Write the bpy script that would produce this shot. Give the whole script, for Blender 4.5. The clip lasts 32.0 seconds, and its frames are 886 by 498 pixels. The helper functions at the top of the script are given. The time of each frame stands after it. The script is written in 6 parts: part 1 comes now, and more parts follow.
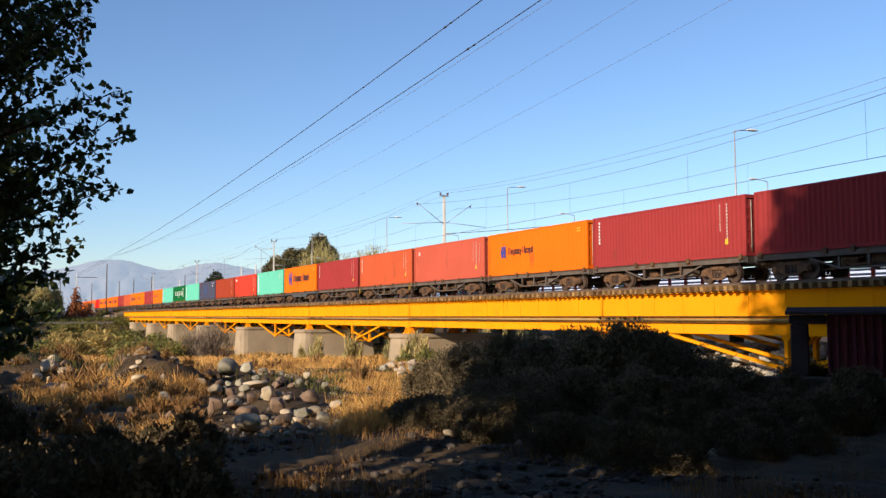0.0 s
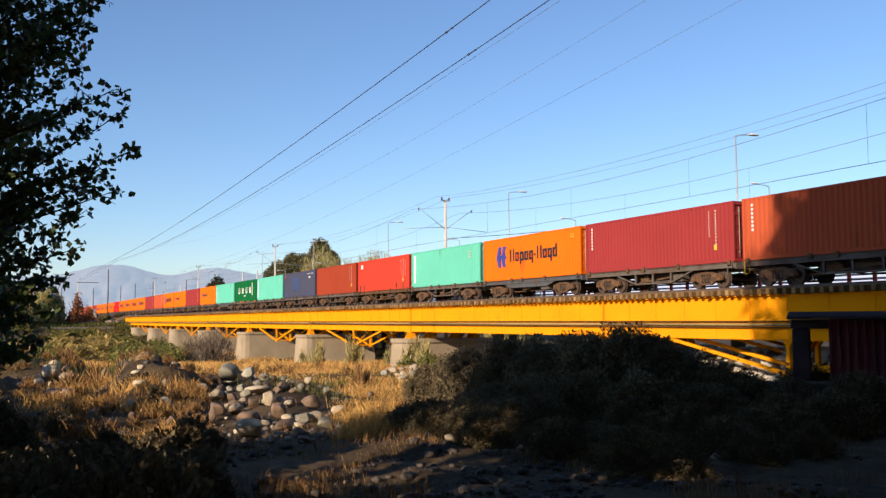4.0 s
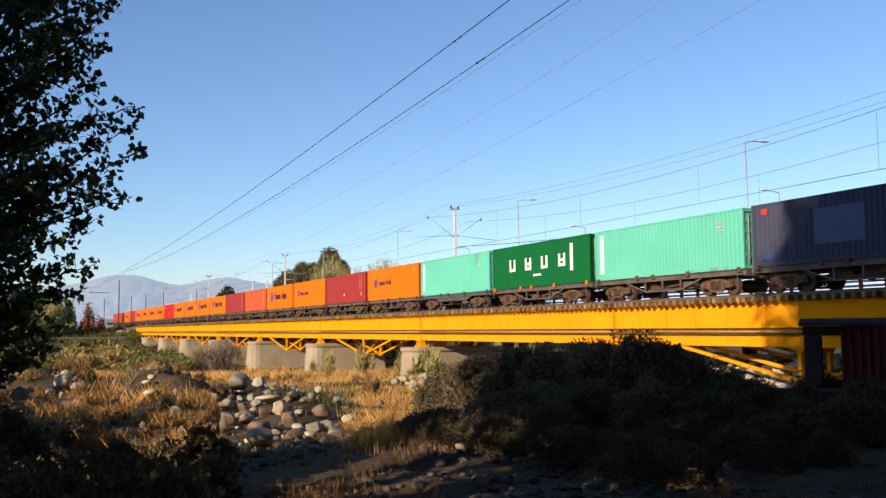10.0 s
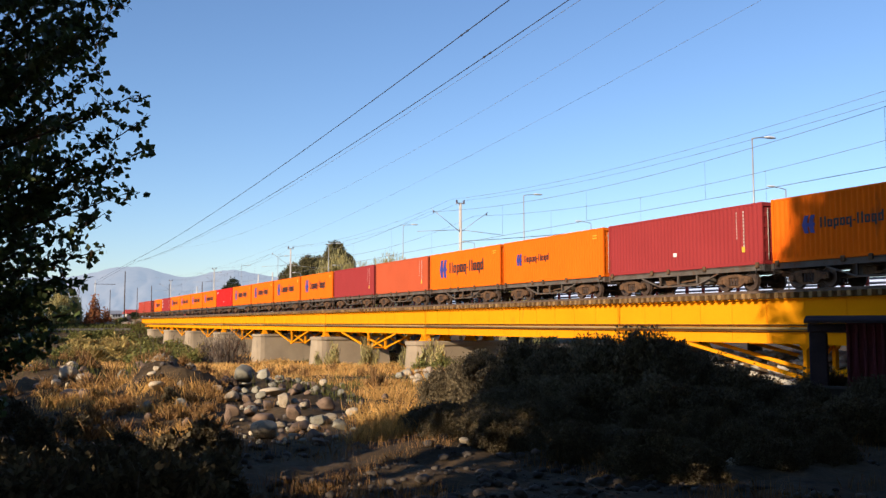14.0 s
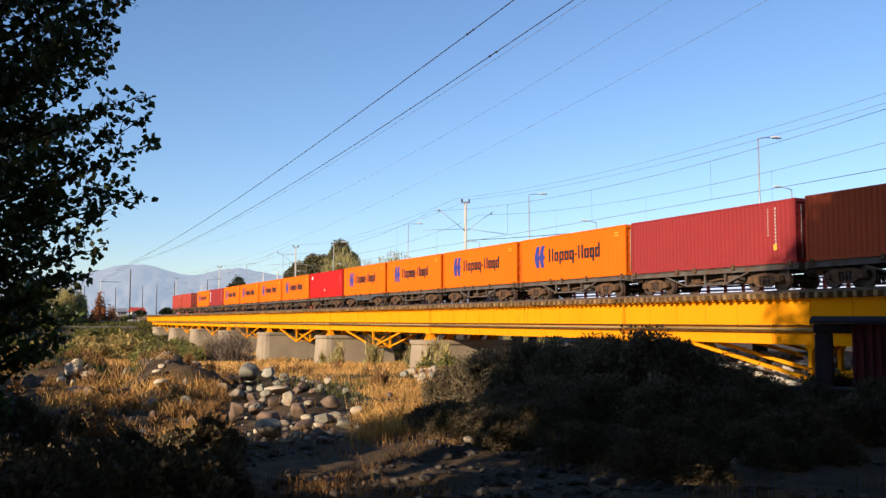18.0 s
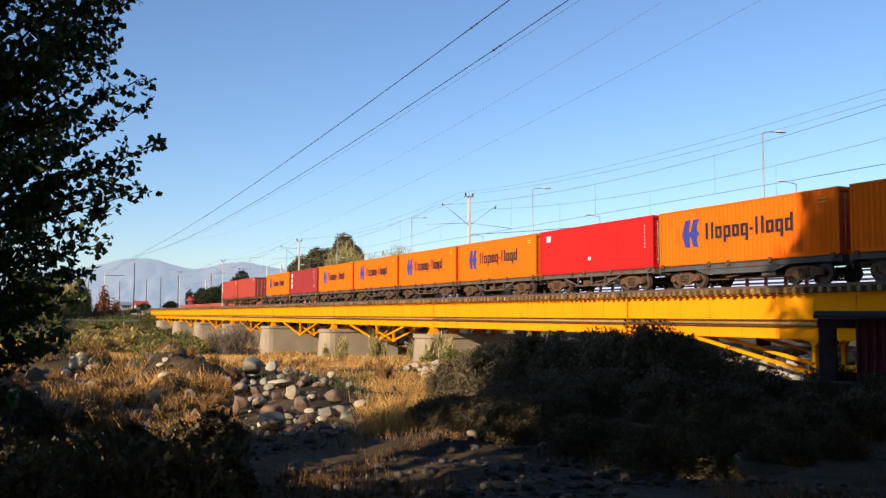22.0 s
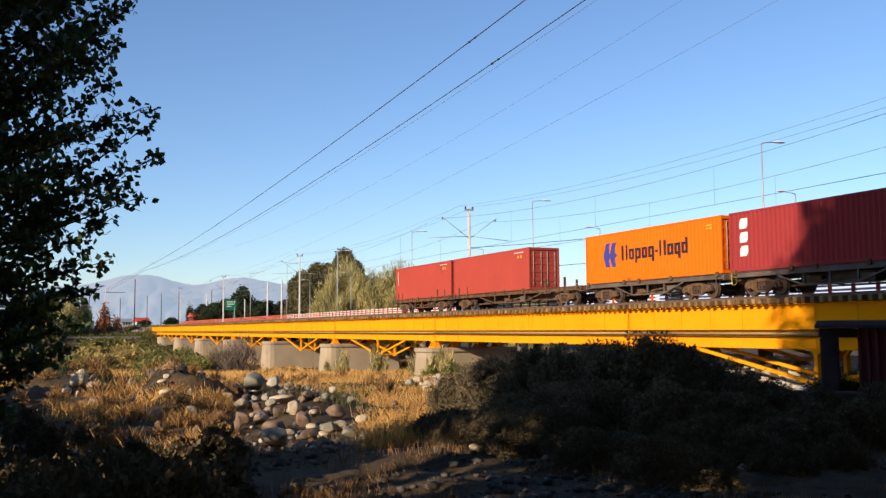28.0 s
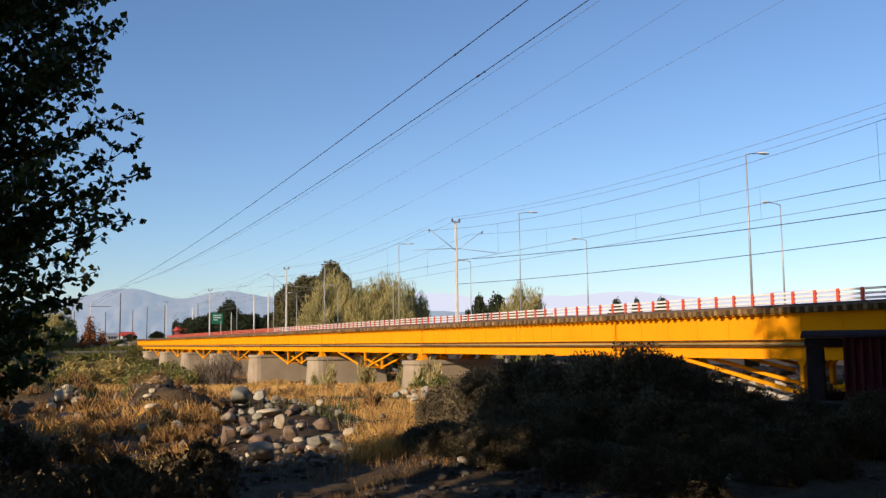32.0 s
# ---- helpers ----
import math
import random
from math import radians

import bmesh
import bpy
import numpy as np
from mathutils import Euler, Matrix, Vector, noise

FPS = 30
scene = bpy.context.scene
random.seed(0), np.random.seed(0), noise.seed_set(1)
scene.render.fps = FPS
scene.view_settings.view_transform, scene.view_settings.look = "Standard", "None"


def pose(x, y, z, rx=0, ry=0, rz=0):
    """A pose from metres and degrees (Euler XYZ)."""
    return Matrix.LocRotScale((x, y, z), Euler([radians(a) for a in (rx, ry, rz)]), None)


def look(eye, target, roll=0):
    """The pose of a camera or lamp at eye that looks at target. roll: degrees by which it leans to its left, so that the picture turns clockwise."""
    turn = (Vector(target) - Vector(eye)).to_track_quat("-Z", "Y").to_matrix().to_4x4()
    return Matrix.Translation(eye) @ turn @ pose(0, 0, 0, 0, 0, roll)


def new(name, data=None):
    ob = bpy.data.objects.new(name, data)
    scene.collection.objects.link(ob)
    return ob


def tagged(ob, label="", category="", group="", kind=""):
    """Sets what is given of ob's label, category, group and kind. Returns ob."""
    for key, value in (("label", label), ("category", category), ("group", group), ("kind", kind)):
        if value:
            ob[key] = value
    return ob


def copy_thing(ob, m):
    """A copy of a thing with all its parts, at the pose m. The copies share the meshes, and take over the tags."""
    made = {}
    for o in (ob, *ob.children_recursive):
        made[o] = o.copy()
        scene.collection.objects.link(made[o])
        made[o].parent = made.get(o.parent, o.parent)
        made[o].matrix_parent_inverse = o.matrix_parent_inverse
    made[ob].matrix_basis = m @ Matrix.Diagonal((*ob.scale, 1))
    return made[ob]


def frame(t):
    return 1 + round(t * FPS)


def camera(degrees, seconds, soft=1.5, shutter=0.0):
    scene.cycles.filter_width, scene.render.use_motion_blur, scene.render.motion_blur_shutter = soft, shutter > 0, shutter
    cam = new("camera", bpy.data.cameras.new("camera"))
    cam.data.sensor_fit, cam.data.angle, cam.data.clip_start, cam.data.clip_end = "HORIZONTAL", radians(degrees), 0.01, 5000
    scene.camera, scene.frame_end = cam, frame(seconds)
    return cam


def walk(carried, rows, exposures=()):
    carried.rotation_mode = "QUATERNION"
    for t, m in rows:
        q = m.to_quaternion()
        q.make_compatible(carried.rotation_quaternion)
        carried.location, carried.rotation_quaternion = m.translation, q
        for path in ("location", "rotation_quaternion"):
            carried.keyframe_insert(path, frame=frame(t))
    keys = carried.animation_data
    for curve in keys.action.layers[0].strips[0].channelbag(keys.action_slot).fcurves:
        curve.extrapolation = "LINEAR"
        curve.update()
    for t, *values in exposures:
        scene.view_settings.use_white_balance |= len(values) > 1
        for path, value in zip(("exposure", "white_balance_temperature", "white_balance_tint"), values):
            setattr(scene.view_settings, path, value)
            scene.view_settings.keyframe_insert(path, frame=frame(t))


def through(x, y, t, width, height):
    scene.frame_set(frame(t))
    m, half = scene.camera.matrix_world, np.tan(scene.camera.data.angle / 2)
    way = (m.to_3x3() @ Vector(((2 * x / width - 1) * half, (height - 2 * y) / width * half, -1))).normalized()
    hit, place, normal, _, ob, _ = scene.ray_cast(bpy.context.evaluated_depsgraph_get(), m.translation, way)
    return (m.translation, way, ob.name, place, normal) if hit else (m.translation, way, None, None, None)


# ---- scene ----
# World: x runs along the railway bridge (the train travels towards +x), y across it, z = 0 on the river bed.
EYE_Z = 5.4
EYE = (0.0, -32.62, EYE_Z)
cam = camera(51.31, 32.0, soft=1.4)


def aim(yaw, tilt, roll):
    a, b = radians(yaw), radians(tilt)
    way = Vector((-math.sin(a) * math.cos(b), math.cos(a) * math.cos(b), math.sin(b)))
    return look(EYE, Vector(EYE) + way * 50, roll)


walk(cam, [
    (0, aim(64.06, 4.07, -0.25)), (0.5, aim(64.06, 4.11, -0.26)), (1, aim(64.04, 4.19, -0.27)),
    (1.5, aim(64.06, 4.22, -0.24)), (2, aim(64.08, 4.30, -0.11)), (2.5, aim(64.09, 4.31, -0.26)),
    (3, aim(64.09, 4.33, -0.36)), (3.5, aim(64.10, 4.35, -0.33)), (5.5, aim(64.31, 4.46, -0.18)),
    (6, aim(64.32, 4.52, -0.13)), (6.5, aim(64.33, 4.56, -0.19)), (7, aim(64.35, 4.59, -0.31)),
    (7.5, aim(64.35, 4.64, -0.37)), (8, aim(64.34, 4.70, -0.52)), (8.5, aim(64.40, 4.77, -0.39)),
    (9, aim(64.48, 4.82, -0.35)), (9.5, aim(64.67, 4.86, -0.41)), (10, aim(64.73, 4.90, -0.56)),
    (10.5, aim(64.83, 4.88, -0.40)), (11, aim(64.89, 4.83, -0.36)), (11.5, aim(64.95, 4.77, -0.26)),
    (12, aim(64.99, 4.70, -0.18)), (12.5, aim(64.99, 4.69, -0.17)), (13, aim(64.99, 4.65, -0.07)),
    (13.5, aim(65.01, 4.58, 0.09)), (14, aim(65.07, 4.54, -0.10)), (14.5, aim(65.12, 4.54, -0.18)),
    (16.5, aim(65.33, 4.59, -0.16)), (17, aim(65.35, 4.58, -0.17)), (17.5, aim(65.38, 4.55, 0.20)),
    (18, aim(65.38, 4.48, 0.14)), (18.5, aim(65.40, 4.42, 0.06)), (19, aim(65.43, 4.42, 0.07)),
    (19.5, aim(65.47, 4.42, 0.17)), (20, aim(65.52, 4.39, 0.19)), (20.5, aim(65.52, 4.30, 0.18)),
    (21, aim(65.55, 4.16, 0.24)), (21.5, aim(65.56, 4.11, 0.22)), (22, aim(65.60, 4.11, 0.23)),
    (22.5, aim(65.63, 4.14, -0.00)), (23, aim(65.68, 4.14, 0.01)), (23.5, aim(65.67, 4.20, -0.02)),
    (24, aim(65.66, 4.24, -0.12)), (24.5, aim(65.64, 4.30, -0.13)), (25, aim(65.64, 4.32, -0.25)),
    (25.5, aim(65.63, 4.40, -0.24)), (27.5, aim(65.62, 4.86, -0.36)), (28, aim(65.62, 4.95, -0.35)),
    (28.5, aim(65.62, 5.01, -0.30)), (29, aim(65.62, 5.11, -0.29)), (29.5, aim(65.57, 5.19, -0.35)),
    (30, aim(65.29, 5.28, -0.60)), (30.5, aim(65.09, 5.39, -0.67)), (31, aim(64.97, 5.50, -0.60)),
    (31.5, aim(64.86, 5.58, -0.58)), (32, aim(64.80, 5.70, -0.71)),
], exposures=[(0.0, 0.49, 5900, 16), (30.0, 0.50, 5900, 16), (31.0, 0.43, 5900, 16), (32.0, 0.27, 5900, 16)])

# ---- light ----
SUN_EL, SUN_AZ = 19.0, 157.0          # azimuth from +y towards +x
sun_way = Vector((math.sin(radians(SUN_AZ)) * math.cos(radians(SUN_EL)), math.cos(radians(SUN_AZ)) * math.cos(radians(SUN_EL)), math.sin(radians(SUN_EL))))
sun = new("sun", bpy.data.lights.new("sun", "SUN"))
sun.data.energy, sun.data.angle, sun.data.color = 5.0, radians(0.6), (1.0, 0.80, 0.53)
sun.matrix_world = look((0, 0, 60), Vector((0, 0, 60)) - sun_way)

world = bpy.data.worlds.new("world")
scene.world = world
world.use_nodes = True
wn = world.node_tree.nodes
sky = wn.new("ShaderNodeTexSky")
sky.sky_type, sky.sun_disc = "NISHITA", False
sky.sun_elevation, sky.sun_rotation = radians(SUN_EL), radians(SUN_AZ)
sky.altitude, sky.air_density, sky.dust_density, sky.ozone_density = 600, 1.1, 0.3, 3.2
world.node_tree.links.new(sky.outputs[0], wn["Background"].inputs[0])
wn["Background"].inputs[1].default_value = 0.105

# ---- materials ----
MATS = {}


def material(name, color, color2=None, rough=0.7, metal=0.0, scale=2.0, fine=25.0, mix=0.5, bump=0.15, stretch=(1, 1, 1),
             random_tint=0.0, dirt=None, dirt_amount=0.0, specular=0.4, through=0.0, streak=0.0):
    """Paint or natural surface with broad and fine variation and relief."""
    m = bpy.data.materials.new(name)
    m.use_nodes = True
    nt, nd, ln = m.node_tree, m.node_tree.nodes, m.node_tree.links
    bs = nd["Principled BSDF"]
    tc, mp, info = nd.new("ShaderNodeTexCoord"), nd.new("ShaderNodeMapping"), nd.new("ShaderNodeObjectInfo")
    mp.inputs["Scale"].default_value = stretch
    shift = nd.new("ShaderNodeVectorMath")
    shift.operation = "MULTIPLY_ADD"
    comb = nd.new("ShaderNodeCombineXYZ")
    for i in range(3):
        ln.new(info.outputs["Random"], comb.inputs[i])
    shift.inputs[1].default_value = (37.0, 53.0, 41.0)
    ln.new(comb.outputs[0], shift.inputs[0])
    ln.new(tc.outputs["Object"], shift.inputs[2])
    ln.new(shift.outputs[0], mp.inputs["Vector"])
    n1, n2 = nd.new("ShaderNodeTexNoise"), nd.new("ShaderNodeTexNoise")
    n1.inputs["Scale"].default_value, n1.inputs["Detail"].default_value = scale, 5
    n2.inputs["Scale"].default_value, n2.inputs["Detail"].default_value = fine, 4
    ln.new(mp.outputs[0], n1.inputs["Vector"])
    ln.new(mp.outputs[0], n2.inputs["Vector"])
    if color2 is None:
        color2 = tuple(c * 0.72 for c in color)
    r1 = nd.new("ShaderNodeMapRange")
    r1.inputs[1].default_value, r1.inputs[2].default_value = 0.35, 0.68
    ln.new(n1.outputs["Fac"], r1.inputs[0])
    r2 = nd.new("ShaderNodeMapRange")
    r2.inputs[1].default_value, r2.inputs[2].default_value = 0.3, 0.7
    ln.new(n2.outputs["Fac"], r2.inputs[0])
    both = nd.new("ShaderNodeMath")
    both.operation = "MULTIPLY_ADD"
    ln.new(r2.outputs[0], both.inputs[0])
    both.inputs[1].default_value = 0.4 * mix
    half = nd.new("ShaderNodeMath")
    half.operation = "MULTIPLY"
    half.inputs[1].default_value = 0.8 * mix
    ln.new(r1.outputs[0], half.inputs[0])
    ln.new(half.outputs[0], both.inputs[2])
    cm = nd.new("ShaderNodeMix")
    cm.data_type = "RGBA"
    cm.inputs[6].default_value, cm.inputs[7].default_value = (*color, 1), (*color2, 1)
    ln.new(both.outputs[0], cm.inputs[0])
    out = cm.outputs[2]
    if dirt:
        n3 = nd.new("ShaderNodeTexNoise")
        n3.inputs["Scale"].default_value, n3.inputs["Detail"].default_value = scale * 1.7, 8
        mp3 = nd.new("ShaderNodeMapping")
        mp3.inputs["Scale"].default_value = (1, 1, 1 - 0.9 * streak)
        mp3.inputs["Location"].default_value = (3.1, 7.7, 1.9)
        ln.new(shift.outputs[0], mp3.inputs["Vector"])
        ln.new(mp3.outputs[0], n3.inputs["Vector"])
        r3 = nd.new("ShaderNodeMapRange")
        r3.inputs[1].default_value, r3.inputs[2].default_value = 0.72 - 0.35 * dirt_amount, 0.86 - 0.3 * dirt_amount
        ln.new(n3.outputs["Fac"], r3.inputs[0])
        dm = nd.new("ShaderNodeMix")
        dm.data_type = "RGBA"
        dm.inputs[7].default_value = (*dirt, 1)
        ln.new(r3.outputs[0], dm.inputs[0])
        ln.new(out, dm.inputs[6])
        out = dm.outputs[2]
    if random_tint:
        hs = nd.new("ShaderNodeHueSaturation")
        mr = nd.new("ShaderNodeMapRange")
        mr.inputs[3].default_value, mr.inputs[4].default_value = 1 - random_tint, 1 + random_tint
        geo = nd.new("ShaderNodeNewGeometry")
        add = nd.new("ShaderNodeMath")
        add.operation = "ADD"
        ln.new(geo.outputs["Random Per Island"], add.inputs[0])
        ln.new(info.outputs["Random"], add.inputs[1])
        fr = nd.new("ShaderNodeMath")
        fr.operation = "FRACT"
        ln.new(add.outputs[0], fr.inputs[0])
        ln.new(fr.outputs[0], mr.inputs[0])
        ln.new(mr.outputs[0], hs.inputs["Value"])
        ln.new(out, hs.inputs["Color"])
        out = hs.outputs[0]
    ln.new(out, bs.inputs["Base Color"])
    bs.inputs["Roughness"].default_value, bs.inputs["Metallic"].default_value = rough, metal
    bs.inputs["Specular IOR Level"].default_value = specular
    if bump:
        bp = nd.new("ShaderNodeBump")
        bp.inputs["Strength"].default_value, bp.inputs["Distance"].default_value = bump, 0.02
        ln.new(n2.outputs["Fac"], bp.inputs["Height"])
        ln.new(bp.outputs[0], bs.inputs["Normal"])
    if through:
        tr, mx = nd.new("ShaderNodeBsdfTranslucent"), nd.new("ShaderNodeMixShader")
        ln.new(out, tr.inputs[0])
        mx.inputs[0].default_value = through
        ln.new(bs.outputs[0], mx.inputs[1])
        ln.new(tr.outputs[0], mx.inputs[2])
        ln.new(mx.outputs[0], nd["Material Output"].inputs[0])
    MATS[name] = m
    return m


RUST, GRIME = (0.10, 0.045, 0.022), (0.06, 0.05, 0.04)
PAINT = {
    "orange": (0.78, 0.145, 0.004), "maroon": (0.285, 0.038, 0.038), "brick_red": (0.29, 0.048, 0.022), "faded_red": (0.44, 0.092, 0.056),
    "orange_red": (0.45, 0.090, 0.036), "red": (0.52, 0.050, 0.028), "crimson": (0.49, 0.020, 0.018),
    "tail_red": (0.36, 0.060, 0.042), "mint": (0.13, 0.48, 0.36), "green": (0.008, 0.115, 0.032), "navy": (0.062, 0.066, 0.105),
}
for key, col in PAINT.items():
    material("paint_" + key, col, tuple(c * 0.8 for c in col), rough=0.65, specular=0.03, scale=0.5, fine=14, mix=0.5, bump=0.04,
             dirt=RUST, dirt_amount=0.17, streak=0.8)
WORDS = {"orange": "blue and black lettering bars", "mint": "a white strip"}
material("mark_white", (0.75, 0.74, 0.70), rough=0.5, mix=0.4, bump=0)
material("mark_faded", (0.55, 0.45, 0.40), (0.40, 0.28, 0.24), rough=0.6, scale=3, mix=0.8, bump=0)
material("mark_black", (0.020, 0.017, 0.020), rough=0.5, bump=0)
material("mark_blue", (0.045, 0.05, 0.26), rough=0.5, bump=0)
material("mark_pale_green", (0.42, 0.60, 0.52), rough=0.5, bump=0)
material("mark_yellow", (0.75, 0.45, 0.03), rough=0.5, bump=0)
material("mark_navy", (0.040, 0.062, 0.155), rough=0.5, bump=0)
material("bridge_yellow", (0.80, 0.308, 0.001), (0.70, 0.250, 0.001), rough=0.8, specular=0.0, scale=0.35, fine=9, mix=0.6, bump=0.05,
         dirt=(0.20, 0.09, 0.02), dirt_amount=0.22, streak=0.7)
material("wagon_frame", (0.13, 0.112, 0.095), (0.062, 0.045, 0.032), rough=0.8, scale=1.5, fine=18, mix=0.8, bump=0.3, dirt=RUST, dirt_amount=0.55)
material("wagon_rust", (0.165, 0.088, 0.042), (0.06, 0.036, 0.022), rough=0.9, scale=4, fine=22, mix=1.0, bump=0.6, specular=0.2)
material("wagon_blue", (0.075, 0.092, 0.108), (0.06, 0.048, 0.038), rough=0.8, scale=1.2, fine=16, mix=0.9, bump=0.3, dirt=RUST, dirt_amount=0.5)
material("pale_steel", (0.45, 0.42, 0.36), (0.2, 0.16, 0.12), rough=0.7, scale=3, mix=0.6)
material("conduit_grey", (0.40, 0.27, 0.09), (0.20, 0.13, 0.05), rough=0.7, scale=3, mix=0.6)
material("angle_brown", (0.15, 0.065, 0.02), (0.07, 0.035, 0.015), rough=0.9, scale=2, fine=14, mix=0.9, bump=0.2, specular=0.05)
material("wheel_steel", (0.10, 0.065, 0.045), (0.05, 0.035, 0.03), rough=0.6, metal=0.3, scale=5, mix=0.7)
material("rail_steel", (0.11, 0.068, 0.045), (0.17, 0.12, 0.09), rough=0.6, metal=0.15, scale=3, mix=0.5)
material("sleeper_wood", (0.31, 0.20, 0.085), (0.10, 0.058, 0.027), specular=0.05, rough=0.95, scale=2, fine=30, mix=0.9, bump=0.6, random_tint=0.35)
material("pier_concrete", (0.38, 0.30, 0.20), (0.25, 0.195, 0.13), specular=0.1, rough=0.9, scale=0.5, fine=10, mix=0.7, bump=0.35, dirt=(0.16, 0.13, 0.10), dirt_amount=0.3, streak=0.6)
material("concrete_white", (0.62, 0.60, 0.55), (0.42, 0.40, 0.36), rough=0.85, scale=1.2, fine=14, mix=0.6, bump=0.2)
material("dark_concrete", (0.20, 0.18, 0.16), (0.12, 0.11, 0.10), rough=0.9, scale=0.4, fine=8, mix=0.7, bump=0.3)
material("guard_red", (0.55, 0.07, 0.03), rough=0.5, scale=3, mix=0.5, bump=0.05)
material("guard_salmon", (0.60, 0.20, 0.13), rough=0.6, scale=3, mix=0.5, bump=0.05)
material("guard_white", (0.72, 0.68, 0.62), rough=0.5, scale=3, mix=0.5, bump=0.05)
material("galvanised", (0.42, 0.43, 0.43), (0.30, 0.31, 0.32), rough=0.5, metal=0.4, scale=4, mix=0.5, bump=0.05)
material("lamp_white", (0.75, 0.75, 0.72), rough=0.4, bump=0)
material("wire_black", (0.03, 0.03, 0.034), rough=0.6, bump=0)
material("wire_grey", (0.16, 0.165, 0.175), rough=0.5, bump=0)
material("insulator_brown", (0.12, 0.05, 0.03), rough=0.3, bump=0)
material("asphalt", (0.06, 0.06, 0.06), (0.09, 0.085, 0.08), rough=0.9, scale=0.4, fine=40, mix=0.7, bump=0.4)
material("gravel_path", (0.06, 0.058, 0.056), (0.035, 0.033, 0.03), rough=0.95, scale=0.6, fine=30, mix=0.9, bump=0.7)
material("bark", (0.12, 0.09, 0.06), (0.055, 0.042, 0.03), rough=0.95, scale=5, fine=30, mix=0.9, bump=0.8, stretch=(1, 1, 0.2))
material("leaf_poplar", (0.125, 0.165, 0.055), (0.065, 0.090, 0.030), rough=0.38, scale=0.7, mix=0.9, bump=0, random_tint=0.45, through=0.35)
material("leaf_bush", (0.205, 0.158, 0.086), (0.100, 0.078, 0.044), rough=0.8, scale=0.8, mix=0.9, bump=0, random_tint=0.4, through=0.2, specular=0.2)
material("leaf_shrub", (0.26, 0.24, 0.065), (0.15, 0.155, 0.045), rough=0.8, scale=0.6, mix=0.9, bump=0, random_tint=0.4, through=0.4, specular=0.2)
material("leaf_far", (0.045, 0.055, 0.026), (0.024, 0.032, 0.015), rough=0.9, scale=0.25, mix=0.9, bump=0, random_tint=0.4, through=0.1, specular=0.1)
material("leaf_reed", (0.52, 0.43, 0.18), (0.33, 0.30, 0.12), rough=0.9, scale=0.2, mix=0.9, bump=0, random_tint=0.35, through=0.4, specular=0.1)
material("leaf_autumn", (0.33, 0.13, 0.052), (0.20, 0.085, 0.036), rough=0.9, scale=0.5, mix=0.9, bump=0, random_tint=0.4, through=0.2, specular=0.1)
material("twig_grey", (0.16, 0.12, 0.085), (0.10, 0.075, 0.05), rough=0.9, scale=2, mix=0.8, bump=0, random_tint=0.3)
material("dry_grass", (0.86, 0.53, 0.165), (0.46, 0.25, 0.075), rough=0.9, scale=0.25, fine=2, mix=0.9, bump=0, random_tint=0.35, through=0.25, specular=0.1)
material("dry_weed", (0.40, 0.225, 0.085), (0.20, 0.115, 0.048), rough=0.9, scale=1.0, fine=4, mix=0.9, bump=0, random_tint=0.35, through=0.15, specular=0.1)
material("green_grass", (0.13, 0.13, 0.035), (0.08, 0.085, 0.025), rough=0.9, scale=0.4, fine=3, mix=0.9, bump=0, random_tint=0.35, through=0.25, specular=0.1)
material("stone_pale", (0.58, 0.48, 0.33), (0.38, 0.30, 0.20), rough=0.9, scale=2.2, fine=16, mix=0.9, bump=0.5, random_tint=0.3, dirt=(0.10, 0.07, 0.045), dirt_amount=0.35)
material("stone_brown", (0.27, 0.18, 0.12), (0.14, 0.095, 0.066), rough=0.9, scale=2.2, fine=16, mix=0.9, bump=0.5, random_tint=0.3, dirt=(0.10, 0.07, 0.045), dirt_amount=0.35)
material("leaf_euca", (0.155, 0.135, 0.058), (0.07, 0.062, 0.028), rough=0.9, scale=0.15, mix=0.9, bump=0, random_tint=0.4, through=0.1, specular=0.1)
material("leaf_dry", (0.46, 0.345, 0.115), (0.27, 0.21, 0.07), rough=0.9, scale=0.5, mix=0.9, bump=0, random_tint=0.4, through=0.35, specular=0.1)
material("stone_grey", (0.34, 0.315, 0.235), (0.21, 0.19, 0.14), rough=0.9, scale=2.2, fine=16, mix=0.9, bump=0.5, random_tint=0.3, dirt=(0.10, 0.07, 0.045), dirt_amount=0.35)
material("shingle_stone", (0.15, 0.125, 0.105), (0.045, 0.037, 0.032), rough=0.95, scale=3, fine=25, mix=0.8, bump=0.3, random_tint=0.45)
material("rubble_pale", (0.52, 0.46, 0.36), (0.34, 0.30, 0.23), rough=0.95, scale=1.5, fine=12, mix=0.8, bump=0.3, random_tint=0.3)
material("sign_green", (0.01, 0.16, 0.075), rough=0.5, bump=0)
material("pole_wood", (0.10, 0.075, 0.055), (0.06, 0.045, 0.035), rough=0.9, scale=3, mix=0.8, bump=0.3)
material("roof_tin", (0.30, 0.30, 0.31), rough=0.5, scale=1, mix=0.6)
material("hut_timber", (0.095, 0.068, 0.070), (0.055, 0.040, 0.042), rough=1.0, specular=0.0, scale=1.5, mix=0.8, bump=0.3)
material("shed_red", (0.20, 0.052, 0.058), (0.10, 0.036, 0.040), rough=1.0, specular=0.0, scale=1.5, mix=0.8, bump=0.2, dirt=RUST, dirt_amount=0.3)
material("wall_white", (0.45, 0.42, 0.38), rough=0.8, scale=1, mix=0.5)
m = material("ridge_far_haze", (0.34, 0.30, 0.27), (0.20, 0.19, 0.185), rough=1.0, scale=0.006, fine=0.02, mix=0.9, bump=0, specular=0.0)
